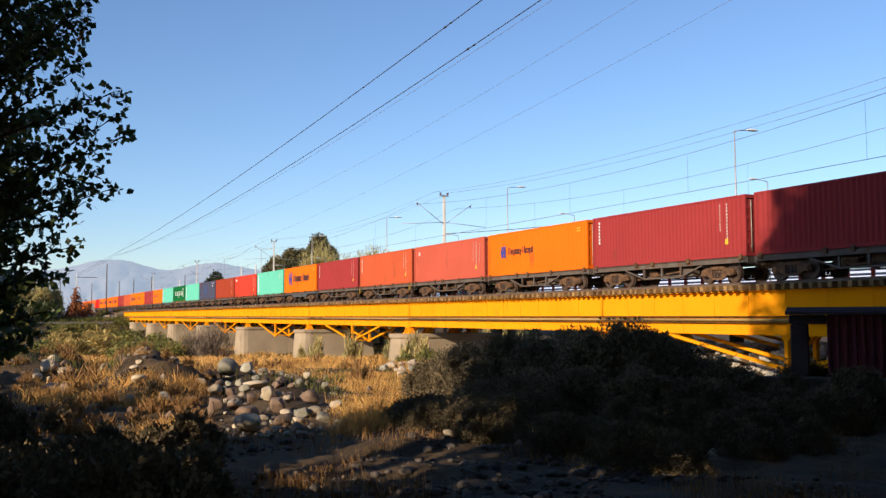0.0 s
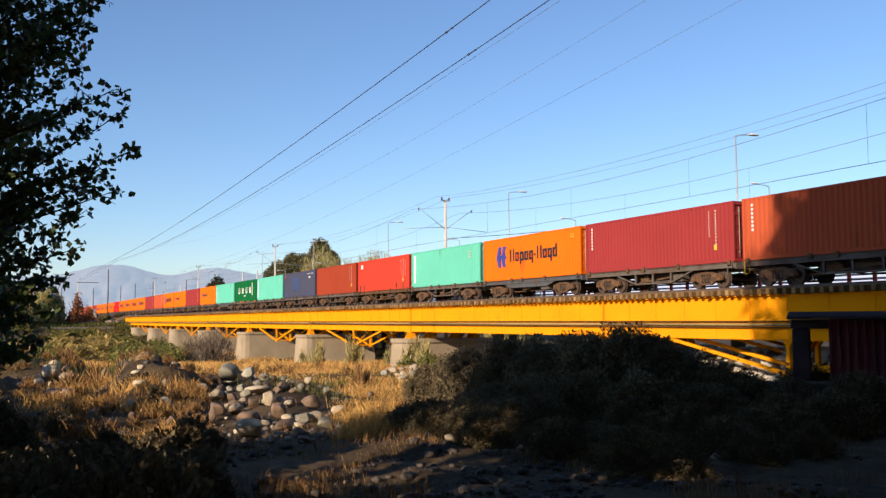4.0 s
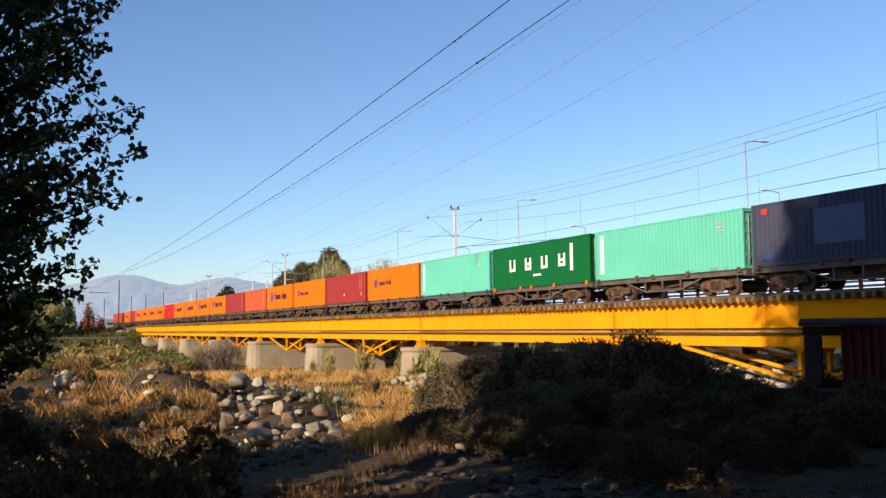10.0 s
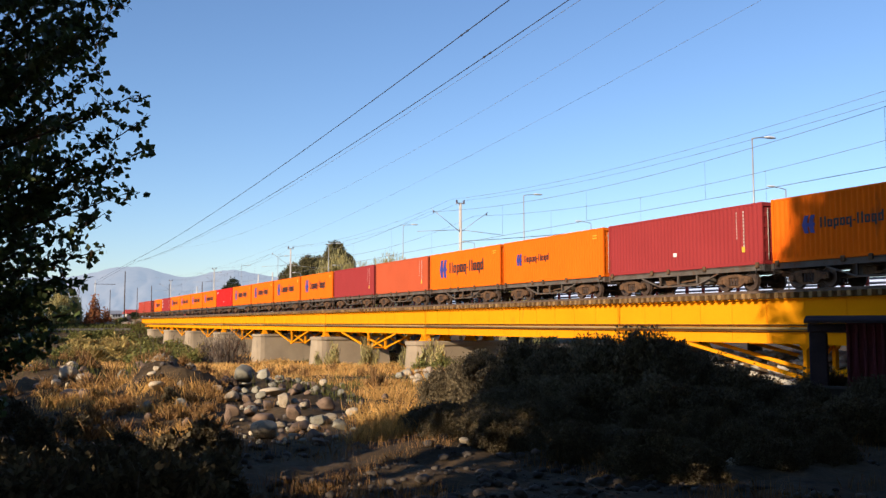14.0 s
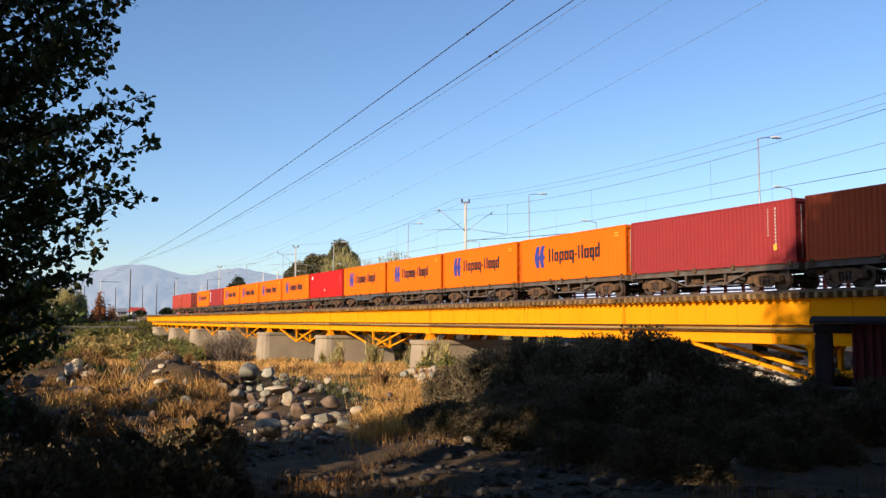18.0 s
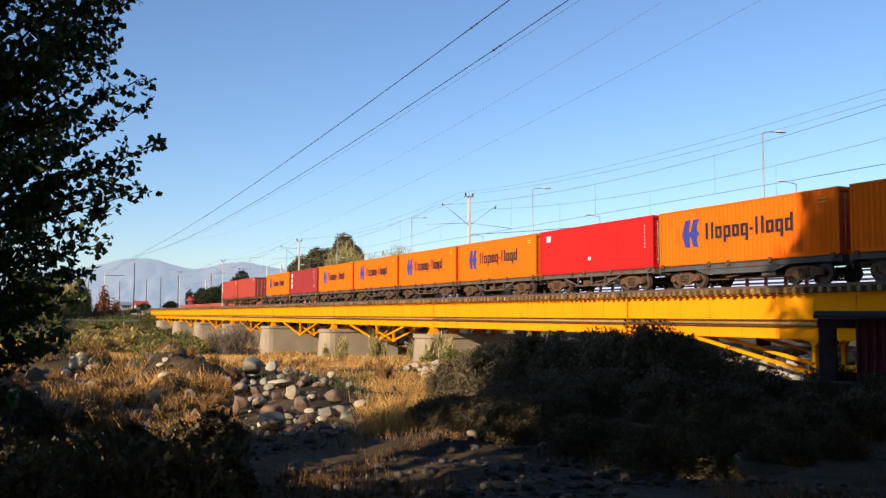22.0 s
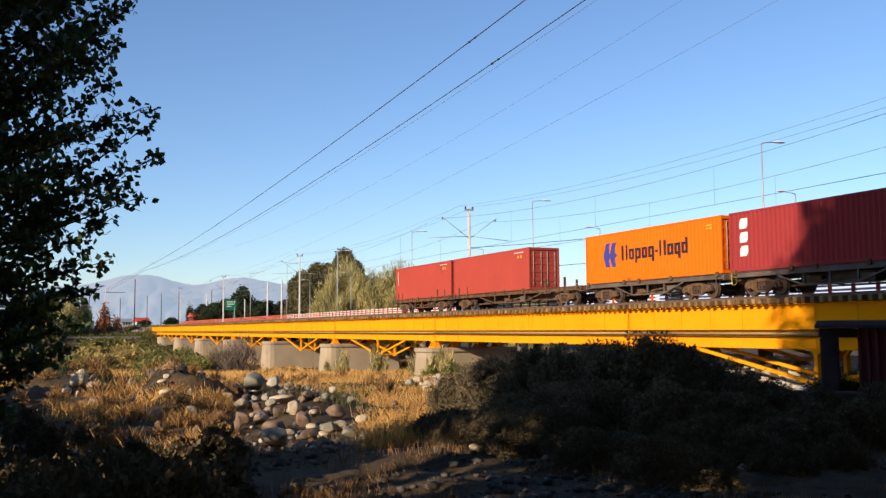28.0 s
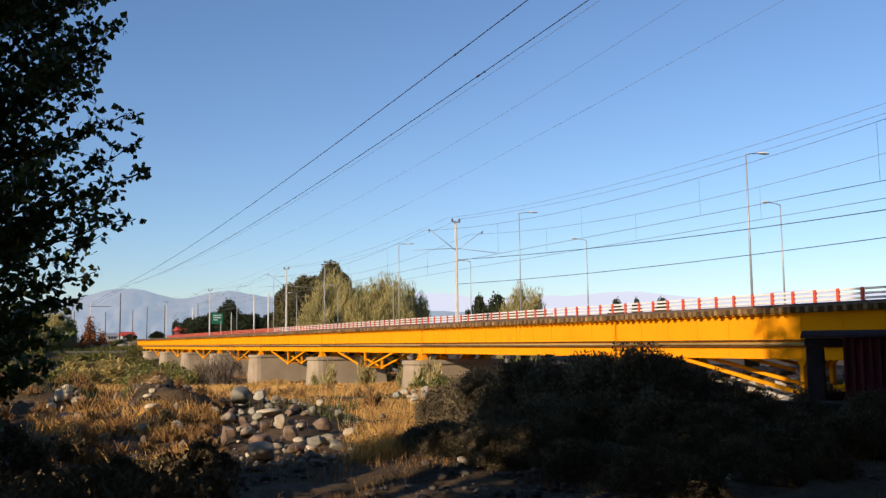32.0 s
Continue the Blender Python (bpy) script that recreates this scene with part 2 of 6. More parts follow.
# haze put into the material: a glow mixed in pales the far range
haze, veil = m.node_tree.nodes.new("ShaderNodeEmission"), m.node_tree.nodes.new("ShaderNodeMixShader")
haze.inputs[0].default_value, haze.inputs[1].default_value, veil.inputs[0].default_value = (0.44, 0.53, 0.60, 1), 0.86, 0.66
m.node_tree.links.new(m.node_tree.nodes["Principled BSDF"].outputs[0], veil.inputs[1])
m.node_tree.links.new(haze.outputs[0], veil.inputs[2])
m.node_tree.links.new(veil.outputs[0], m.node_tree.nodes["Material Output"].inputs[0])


# the range behind: the same painted haze, nearly all of it glow
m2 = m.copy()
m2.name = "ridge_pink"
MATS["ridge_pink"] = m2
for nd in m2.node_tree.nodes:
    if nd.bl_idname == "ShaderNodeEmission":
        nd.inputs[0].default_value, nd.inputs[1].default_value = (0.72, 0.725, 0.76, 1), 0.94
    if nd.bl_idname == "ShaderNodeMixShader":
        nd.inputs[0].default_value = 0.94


def ground_material():
    m = bpy.data.materials.new("river_ground")
    m.use_nodes = True
    nd, ln = m.node_tree.nodes, m.node_tree.links
    bs = nd["Principled BSDF"]
    tc = nd.new("ShaderNodeTexCoord")
    outs = []
    for sc, dt in ((0.07, 6), (0.9, 6), (9.0, 5)):
        n = nd.new("ShaderNodeTexNoise")
        n.inputs["Scale"].default_value, n.inputs["Detail"].default_value = sc, dt
        ln.new(tc.outputs["Object"], n.inputs["Vector"])
        outs.append(n.outputs["Fac"])
    ramp = nd.new("ShaderNodeValToRGB")
    ramp.color_ramp.elements[0].position, ramp.color_ramp.elements[0].color = 0.36, (0.038, 0.027, 0.016, 1)
    ramp.color_ramp.elements[1].position, ramp.color_ramp.elements[1].color = 0.66, (0.165, 0.108, 0.052, 1)
    ad = nd.new("ShaderNodeMath")
    ad.operation = "MULTIPLY_ADD"
    ad.inputs[1].default_value = 0.6
    ln.new(outs[1], ad.inputs[0])
    h = nd.new("ShaderNodeMath")
    h.operation = "MULTIPLY"
    h.inputs[1].default_value = 0.4
    ln.new(outs[0], h.inputs[0])
    ln.new(h.outputs[0], ad.inputs[2])
    ln.new(ad.outputs[0], ramp.inputs[0])
    fine = nd.new("ShaderNodeMix")
    fine.data_type, fine.blend_type = "RGBA", "MULTIPLY"
    fine.inputs[0].default_value = 0.55
    fr = nd.new("ShaderNodeMapRange")
    fr.inputs[1].default_value, fr.inputs[2].default_value, fr.inputs[3].default_value, fr.inputs[4].default_value = 0.3, 0.7, 0.4, 1.3
    ln.new(outs[2], fr.inputs[0])
    ln.new(ramp.outputs[0], fine.inputs[6])
    ln.new(fr.outputs[0], fine.inputs[7])
    ln.new(fine.outputs[2], bs.inputs["Base Color"])
    bs.inputs["Roughness"].default_value, bs.inputs["Specular IOR Level"].default_value = 0.95, 0.15
    bp = nd.new("ShaderNodeBump")
    bp.inputs["Strength"].default_value, bp.inputs["Distance"].default_value = 0.6, 0.05
    ln.new(outs[2], bp.inputs["Height"])
    ln.new(bp.outputs[0], bs.inputs["Normal"])
    MATS["river_ground"] = m


ground_material()


# ---- mesh helpers ----
class Shape:
    """Collects vertices and faces of one part."""

    def __init__(self):
        self.v, self.f, self.smooth = [], [], False

    def add(self, verts, faces):
        n = len(self.v)
        self.v += [tuple(p) for p in verts]
        self.f += [tuple(i + n for i in q) for q in faces]
        return self

    def box(self, x0, x1, y0, y1, z0, z1):
        p = [(x, y, z) for z in (z0, z1) for x, y in ((x0, y0), (x1, y0), (x1, y1), (x0, y1))]
        return self.add(p, [(3, 2, 1, 0), (4, 5, 6, 7), (0, 1, 5, 4), (1, 2, 6, 5), (2, 3, 7, 6), (3, 0, 4, 7)])

    def rbox(self, x0, x1, y0, y1, z0, z1, r):
        """A box with chamfered long edges and corners."""
        r = min(r, (x1 - x0) / 2.1, (y1 - y0) / 2.1, (z1 - z0) / 2.1)
        rings = []
        for z, i in ((z0, r), (z0 + r, 0), (z1 - r, 0), (z1, r)):
            a, b, c, d = x0 + i, x1 - i, y0 + i, y1 - i
            rings.append([(a + r, c, z), (b - r, c, z), (b, c + r, z), (b, d - r, z), (b - r, d, z), (a + r, d, z), (a, d - r, z), (a, c + r, z)])
        return self.loft(rings)

    def loft(self, rings, caps=True):
        n, k = len(rings[0]), len(rings)
        faces = [(i * n + j, i * n + (j + 1) % n, (i + 1) * n + (j + 1) % n, (i + 1) * n + j) for i in range(k - 1) for j in range(n)]
        if caps:
            faces += [tuple(range(n - 1, -1, -1)), tuple((k - 1) * n + j for j in range(n))]
        return self.add([p for ring in rings for p in ring], faces)

    def bar(self, a, b, w, h=None, up=(0, 0, 1)):
        """A straight bar of rectangular section from a to b."""
        h = h or w
        a, b = Vector(a), Vector(b)
        d = (b - a).normalized()
        s = d.cross(Vector(up))
        s = s.normalized() if s.length > 1e-4 else Vector((1, 0, 0))
        u = s.cross(d).normalized()
        ring = lambda p: [p - s * w / 2 - u * h / 2, p + s * w / 2 - u * h / 2, p + s * w / 2 + u * h / 2, p - s * w / 2 + u * h / 2]
        return self.loft([ring(a), ring(b)])

    def tube(self, pts, radii, n=8):
        """A round tube along pts."""
        pts = [Vector(p) for p in pts]
        if not isinstance(radii, (list, tuple)):
            radii = [radii] * len(pts)
        rings = []
        for i, p in enumerate(pts):
            d = (pts[min(i + 1, len(pts) - 1)] - pts[max(i - 1, 0)]).normalized()
            s = d.cross(Vector((0, 0, 1)) if abs(d.z) < 0.95 else Vector((1, 0, 0))).normalized()
            u = s.cross(d)
            rings.append([p + (s * math.cos(2 * math.pi * k / n) + u * math.sin(2 * math.pi * k / n)) * radii[i] for k in range(n)])
        self.smooth = True
        return self.loft(rings)

    def turned(self, centre, axis, profile, n=16):
        """A body of revolution: profile of (along, radius)."""
        c, d = Vector(centre), Vector(axis).normalized()
        s = d.cross(Vector((0, 0, 1)) if abs(d.z) < 0.95 else Vector((1, 0, 0))).normalized()
        u = s.cross(d)
        return self.loft([[c + d * a + (s * math.cos(2 * math.pi * k / n) + u * math.sin(2 * math.pi * k / n)) * r for k in range(n)] for a, r in profile])

    def mesh(self, name, mat):
        me = bpy.data.meshes.new(name)
        me.from_pydata(self.v, [], self.f)
        me.materials.append(MATS[mat])
        bm = bmesh.new()
        bm.from_mesh(me)
        bmesh.ops.recalc_face_normals(bm, faces=bm.faces)
        bm.to_mesh(me)
        bm.free()
        if self.smooth:
            me.shade_smooth()
        return me


def part(name, shape, mat, parent=None, label="", at=None):
    """Links a shape (or a ready mesh) as one mesh object under a thing or part."""
    me = shape if isinstance(shape, bpy.types.Mesh) else shape.mesh(name, mat)
    ob = new(name, me)
    if parent is not None:
        ob.parent = parent
    if at is not None:
        ob.matrix_basis = at
    if label:
        ob["label"] = label
    return ob


def thing(name, label, category, group="", at=None, kind=""):
    ob = new(name)
    ob.empty_display_size = 0.3
    if at is not None:
        ob.matrix_basis = at
    return tagged(ob, label, category, group, kind)


def quads_mesh(name, verts, mat, per=4):
    """A mesh of loose faces of `per` corners each from an (n, per, 3) array."""
    n = verts.shape[0]
    me = bpy.data.meshes.new(name)
    me.vertices.add(n * per)
    me.vertices.foreach_set("co", np.ascontiguousarray(verts, dtype=np.float32).ravel())
    me.loops.add(n * per)
    me.loops.foreach_set("vertex_index", np.arange(n * per, dtype=np.int32))
    me.polygons.add(n)
    me.polygons.foreach_set("loop_start", np.arange(0, n * per, per, dtype=np.int32))
    me.update(calc_edges=True)
    me.materials.append(MATS[mat])
    return me


rng = np.random.default_rng(7)


def unit(n):
    v = rng.normal(size=(n, 3))
    return v / np.linalg.norm(v, axis=1, keepdims=True)


def leaf_quads(centres, size, long=1.5, droop=0.0, spread=0.35):
    """Pointed leaves (kites) at the centres, turned at random."""
    n = len(centres)
    d, e = unit(n), unit(n)
    d[:, 2] -= droop
    d /= np.linalg.norm(d, axis=1, keepdims=True)
    s = np.cross(d, e)
    s /= np.linalg.norm(s, axis=1, keepdims=True) + 1e-9
    k = size * (1 + spread * rng.uniform(-1, 1, size=(n, 1)))
    a, b = centres, centres + d * k * long
    mid = centres + d * k * long * 0.4
    return np.stack([a, mid + s * k * 0.5, b, mid - s * k * 0.5], 1)


# ---- ground and distance ----
RAIL_Z = 6.86
SPAN, PIER_X = 27.65, -71.8
BANK_X, BANK_R = -263.0, 12.0          # where the bridge meets its two banks


def smooth(a, b, v):
    t = min(1.0, max(0.0, (v - a) / (b - a)))
    return t * t * (3 - 2 * t)


MOUNDS = (  # bearing, distance, half width, half depth, height
    (7.7, 37.0, 1.1, 7.5, 1.25), (3.5, 40.0, 1.5, 6.5, 1.15), (9.2, 29.0, 1.3, 5.0, 0.75), (0.6, 36.0, 1.6, 6.0, 0.8), (5.6, 27.0, 2.0, 5.0, 0.45),
    (24.5, 16.0, 1.6, 2.4, 0.2), (15.0, 31.0, 2.1, 7.0, 0.75), (12.6, 35.0, 0.9, 5.0, 0.35))


def mound(x, y):
    d = math.hypot(x - EYE[0], y - EYE[1])
    az = math.degrees(math.atan2(y - EYE[1], EYE[0] - x))
    return sum(h * math.exp(-((az - c) * 0.01745 * d / wide) ** 2 - ((d - r) / deep) ** 2) for c, r, wide, deep, h in MOUNDS[:4])


def ground_z(x, y):
    d = math.hypot(x - EYE[0], y - EYE[1])
    z = max(0.0, 3.75 - 0.031 * d)
    z += 0.28 * smooth(2, 14, d) * (noise.noise(Vector((x * 0.11, y * 0.11, 1.3)))) * smooth(400, 60, d)
    z += 0.10 * smooth(2, 10, d) * noise.noise(Vector((x * 0.55, y * 0.55, 4.0))) * smooth(140, 30, d)
    if 8 < d < 60:                         # clods and hollows
        z += smooth(8, 14, d) * smooth(60, 45, d) * (0.09 * noise.noise(Vector((x * 1.7, y * 1.7, 2.0))) + 0.05 * noise.noise(Vector((x * 4.1, y * 4.1, 6.0))))
    if d < 90:                             # low mounds of earth and stones on the near bank
        az = math.degrees(math.atan2(y - EYE[1], EYE[0] - x))
        for c, r, wide, deep, h in MOUNDS:
            side = (az - c) * 0.01745 * d
            if abs(side) < 3 * wide:
                z += h * math.exp(-(side / wide) ** 2 - ((d - r) / deep) ** 2) * (1 + 0.5 * noise.noise(Vector((x * 0.9, y * 0.9, 7.0))))
    z += 1.4 * smooth(-0.8, 3.0, y) * smooth(-66, -52, x) * smooth(-4, -14, x)       # stony bank under the highway
    left = smooth(-222, -258, x)
    right = smooth(-4, 12, x) * smooth(-24, -14, y)
    z = z + (4.75 - z) * left
    z = z + (4.6 - z) * right * (1 - left)
    ends = max(smooth(-262.5, -265.5, x), smooth(11.5, 14, x))
    if ends > 0:
        rail = smooth(-7.5, -3.6, y) * smooth(12.5, 8.0, y)
        road = smooth(9.5, 12.5, y) * smooth(46, 41, y)
        z = max(z, z + (6.4 - z) * rail * ends, z + (6.85 - z) * road * ends)
    return z


def build_ground():
    view = [radians(180 - 24 + 0.36 * i) for i in range(-120, 121)]       # finely cut where the land is seen
    rest = []
    a = view[-1]
    while a < view[0] + 2 * math.pi - radians(4):
        a += radians(4)
        rest.append(a)
    angles = view + rest
    rings = [0.6]
    while rings[-1] < 4600:                 # finely cut on the near bank
        rings.append(rings[-1] * (1.021 if 9 < rings[-1] < 56 else 1.0605))
    s = Shape()
    s.v.append((EYE[0], EYE[1], ground_z(EYE[0], EYE[1])))
    n = len(angles)
    for r in rings:
        for a in angles:
            x, y = EYE[0] + r * math.cos(a), EYE[1] + r * math.sin(a)
            s.v.append((x, y, ground_z(x, y)))
    s.f += [(0, 1 + j, 1 + (j + 1) % n) for j in range(n)]
    s.f += [(1 + i * n + j, 1 + (i + 1) * n + j, 1 + (i + 1) * n + (j + 1) % n, 1 + i * n + (j + 1) % n) for i in range(len(rings) - 1) for j in range(n)]
    s.smooth = True
    ob = part("ground", s, "river_ground")
    tagged(ob, "dry river bed of brown earth, straw and gravel", "ground", kind="structure")


def ridge(dist, base, az0, az1, peaks, seed, step=0.25):
    """A mountain range seen across the plain: azimuth in degrees from -x towards +y."""
    s = Shape()
    rows = []
    k = int((az1 - az0) / step)
    for i in range(k + 1):
        az = az0 + i * step
        h = base
        for c, w, top in peaks:
            h += top * math.exp(-((az - c) / w) ** 2)
        h *= 1 + 0.025 * noise.noise(Vector((az * 0.9, seed, 0))) + 0.02 * noise.noise(Vector((az * 3.1, seed, 2)))
        col = []
        for j in range(17):
            f = j / 16
            g = f * (1 + 0.05 * noise.noise(Vector((az * 1.3, f * 5, seed))) * (1 - f))
            r = dist + 1100 * f + (150 * noise.noise(Vector((az * 1.1, f * 3, seed + 5))) + 110 * noise.noise(Vector((az * 2.6, f * 5, seed + 5))) + 60 * noise.noise(Vector((az * 6.0, f * 11, seed + 5)))) * (1 - f * f)
            a = radians(180 - az)
            col.append((EYE[0] + r * math.cos(a), EYE[1] + r * math.sin(a), -6 + (h + 6) * g))
        rows.append(col)
    s.add([p for col in rows for p in col], [(17 * i + j, 17 * i + j + 1, 17 * i + j + 18, 17 * i + j + 17) for i in range(k) for j in range(16)])
    s.smooth = True
    return s


def build_mountains():
    m = part("backdrop", ridge(3000, 150, -22, 75, [(6.3, 2.8, 92), (1.0, 3.0, 35), (11.8, 2.2, 72), (17.0, 4.0, 60), (-9, 6, 40), (46, 16, -75)], 3.0), "ridge_far_haze")
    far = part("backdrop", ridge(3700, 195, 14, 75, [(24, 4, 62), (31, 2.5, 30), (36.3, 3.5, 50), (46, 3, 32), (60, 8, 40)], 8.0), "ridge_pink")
    tagged(far, "mountain range far behind the highway, pale pinkish from painted haze", "mountains", kind="structure")
    tagged(m, "mountain range beyond the valley, blue from painted haze", "mountains", kind="structure")


# ---- railway bridge ----
def build_bridge():
    br = thing("railway_bridge", "yellow steel plate-girder railway bridge with timber sleepers", "bridge")
    x0, x1 = BANK_X, BANK_R
    spans = []
    x = PIER_X
    while x - SPAN > x0 + 3:
        x -= SPAN
    edges = [x0 + 0.4]
    while x < x1 - 3:
        edges.append(x)
        x += SPAN
    edges.append(x1 - 0.4)
    GT, GB = 6.41, 4.43
    STIFF = Shape().box(-0.010, 0.010, -0.034, -0.012, 0.037, GT - GB - 0.037).mesh("stiffener", "bridge_yellow")
    for yc in (0.0, 4.2):
        for side in (-0.88, 0.88):
            for a, b in zip(edges, edges[1:]):
                g = Shape()
                y = yc + side
                a2, b2 = a + 0.04, b - 0.04
                g.box(a2, b2, y - 0.01, y + 0.01, GB, GT)                          # web
                girder = part("girder", g, "bridge_yellow", br)
                for zf in (GB - 0.036, GT + 0.001):
                    part("flange", Shape().box(a2, b2, y - 0.17, y + 0.17, zf, zf + 0.035), "bridge_yellow", girder)
                if yc == 0.0 or side > 0:
                    for zf in (0.50, 0.79):
                        part("longitudinal_angle", Shape().box(a2, b2, y - 0.17, y - 0.012, GB + zf, GB + zf + 0.055), "angle_brown", girder, "dark brown angle iron along the girder")
                    pipe = Shape()
                    pipe.tube([(a2, y - 0.10, GB + 0.655), (b2, y - 0.10, GB + 0.655)], 0.065, 8)
                    part("conduit", pipe, "conduit_grey", girder, "dull grey-brown conduit along the girder")
                if yc == 0.0 and side < 0:
                    n = int((b - a) / 2.3)
                    for i in range(n + 1):
                        xx = a2 + 0.1 + (b2 - a2 - 0.2) * i / n
                        part("stiffener", STIFF, None, girder, at=pose(xx, y, GB))
                # king-post truss under the middle of each span
                if b - a > 20 and not a < -58 < b:
                    t = Shape()
                    c = (a + b) / 2
                    low = GB - 1.55
                    t.bar((c - 8.2, y, GB - 0.05), (c, y, low), 0.16, 0.16)
                    t.bar((c, y, low), (c + 7.2, y, GB - 0.05), 0.16, 0.16)
                    part("truss_rod", t, "bridge_yellow", br)
                    p = Shape()
                    p.box(c - 0.1, c + 0.1, y - 0.1, y + 0.1, low - 0.05, GB - 0.04)
                    p.loft([[(c + q * 0.32, y - 0.09, GB - 0.04), (c + q * 0.32, y + 0.09, GB - 0.04), (c + q * 0.1, y + 0.09, GB - 0.3), (c + q * 0.1, y - 0.09, GB - 0.3)] for q in (-1, 1)])
                    p.box(c - 0.35, c + 0.35, y - 0.12, y + 0.12, low - 0.12, low + 0.06)
                    part("king_post", p, "bridge_yellow", br)
        for a, b in zip(edges, edges[1:]):
            n = max(2, int((b - a) / 4.6))                                          # cross frames between the girders
            for i in range(n + 1):
                k = Shape()
                xx = a + 0.3 + (b - a - 0.6) * i / n
                k.bar((xx, yc - 0.86, GB + 0.15), (xx, yc + 0.86, GT - 0.2), 0.08)
                k.bar((xx, yc + 0.86, GB + 0.15), (xx, yc - 0.86, GT - 0.2), 0.08)
                k.bar((xx, yc - 0.86, GB + 0.12), (xx, yc + 0.86, GB + 0.12), 0.09)
                part("cross_frame", k, "bridge_yellow", br)
            if b - a > 20 and not a < -58 < b:
                c = (a + b) / 2
                q = Shape()
                q.bar((c, yc - 0.86, GB - 1.5), (c, yc + 0.86, GB - 1.5), 0.12)
                q.bar((c, yc - 0.86, GB - 1.45), (c, yc + 0.86, GB - 0.05), 0.09)
                part("cross_brace", q, "bridge_yellow", br)
        for e in edges[1:-1]:
            for side in (-0.88, 0.88):
                s = Shape()
                y = yc + side
                s.box(e - 0.62, e + 0.62, y - 0.34, y + 0.34, 3.822, 3.90)
                s.box(e - 0.40, e + 0.40, y - 0.22, y + 0.22, GB - 0.12, GB - 0.04)
                for dx in (-1, 0, 1):         # splayed ribs between the two plates
                    s.loft([[(e + dx * u - w, y - d, z), (e + dx * u + w, y - d, z), (e + dx * u + w, y + d, z), (e + dx * u - w, y + d, z)] for u, w, d, z in ((0.48, 0.08, 0.30, 3.901), (0.29, 0.065, 0.19, GB - 0.121))])
                s.box(e - 0.5, e + 0.5, y - 0.02, y + 0.02, 3.901, 4.15)
                part("bearing", s, "bridge_yellow", br)
        # rails, 1.676 m gauge, over the bridge and on along both banks
        for side in (-0.87, 0.87):
            r = Shape()
            y = yc + side
            prof = [(-0.07, 0), (0.07, 0), (0.07, 0.012), (0.012, 0.03), (0.012, 0.10), (0.036, 0.115), (0.036, 0.145), (-0.036, 0.145), (-0.036, 0.115), (-0.012, 0.10), (-0.012, 0.03), (-0.07, 0.012)]
            for q0, q1 in ((-520, BANK_X), (BANK_X, -150), (-150, -40), (-40, BANK_R), (BANK_R, 480)):
                r.loft([[(xx, y + u, RAIL_Z - 0.145 + v) for u, v in prof] for xx in (q0, q1)])
            part("rail", r, "rail_steel", br)
        walkway = Shape()
        walkway.box(BANK_X + 0.5, BANK_R - 0.5, yc + 1.1, yc + 1.4, 6.714, 6.75)
        part("walkway_board", walkway, "sleeper_wood", br)
    # sleepers
    rnd = random.Random(3)
    near, far = [], Shape()
    mesh = Shape().rbox(-0.11, 0.11, -1.5, 1.5, -0.13, 0.13, 0.02).mesh("sleeper", "sleeper_wood")
    x = BANK_X + 1.0
    while x < BANK_R - 0.6:
        tilt = rnd.uniform(-0.02, 0.02)
        dy, dz, dx = rnd.uniform(-0.06, 0.06), rnd.uniform(-0.015, 0.0), rnd.uniform(-0.03, 0.03)
        if -150 < x < -14:
            part("sleeper", mesh, None, br, at=pose(x + dx, dy, 6.580, 0, 0, math.degrees(tilt) * 0.5))
        else:
            far.box(x - 0.11, x + 0.11, -1.5 + dy, 1.5 + dy, 6.45, 6.712)
        far.box(x - 0.11, x + 0.11, 4.2 - 1.45, 4.2 + 1.45, 6.45, 6.712)
        x += 0.51
    for q0, q1 in ((-470, BANK_X), (BANK_R, 140)):
        x = q0
        while x < q1:
            for yc in (0.0, 4.2):
                far.box(x - 0.12, x + 0.12, yc - 1.38, yc + 1.38, 6.41, 6.712)
            x += 0.62
    ob = part("sleepers_beyond", far, "sleeper_wood", br)
    tagged(ob, kind="stuff")


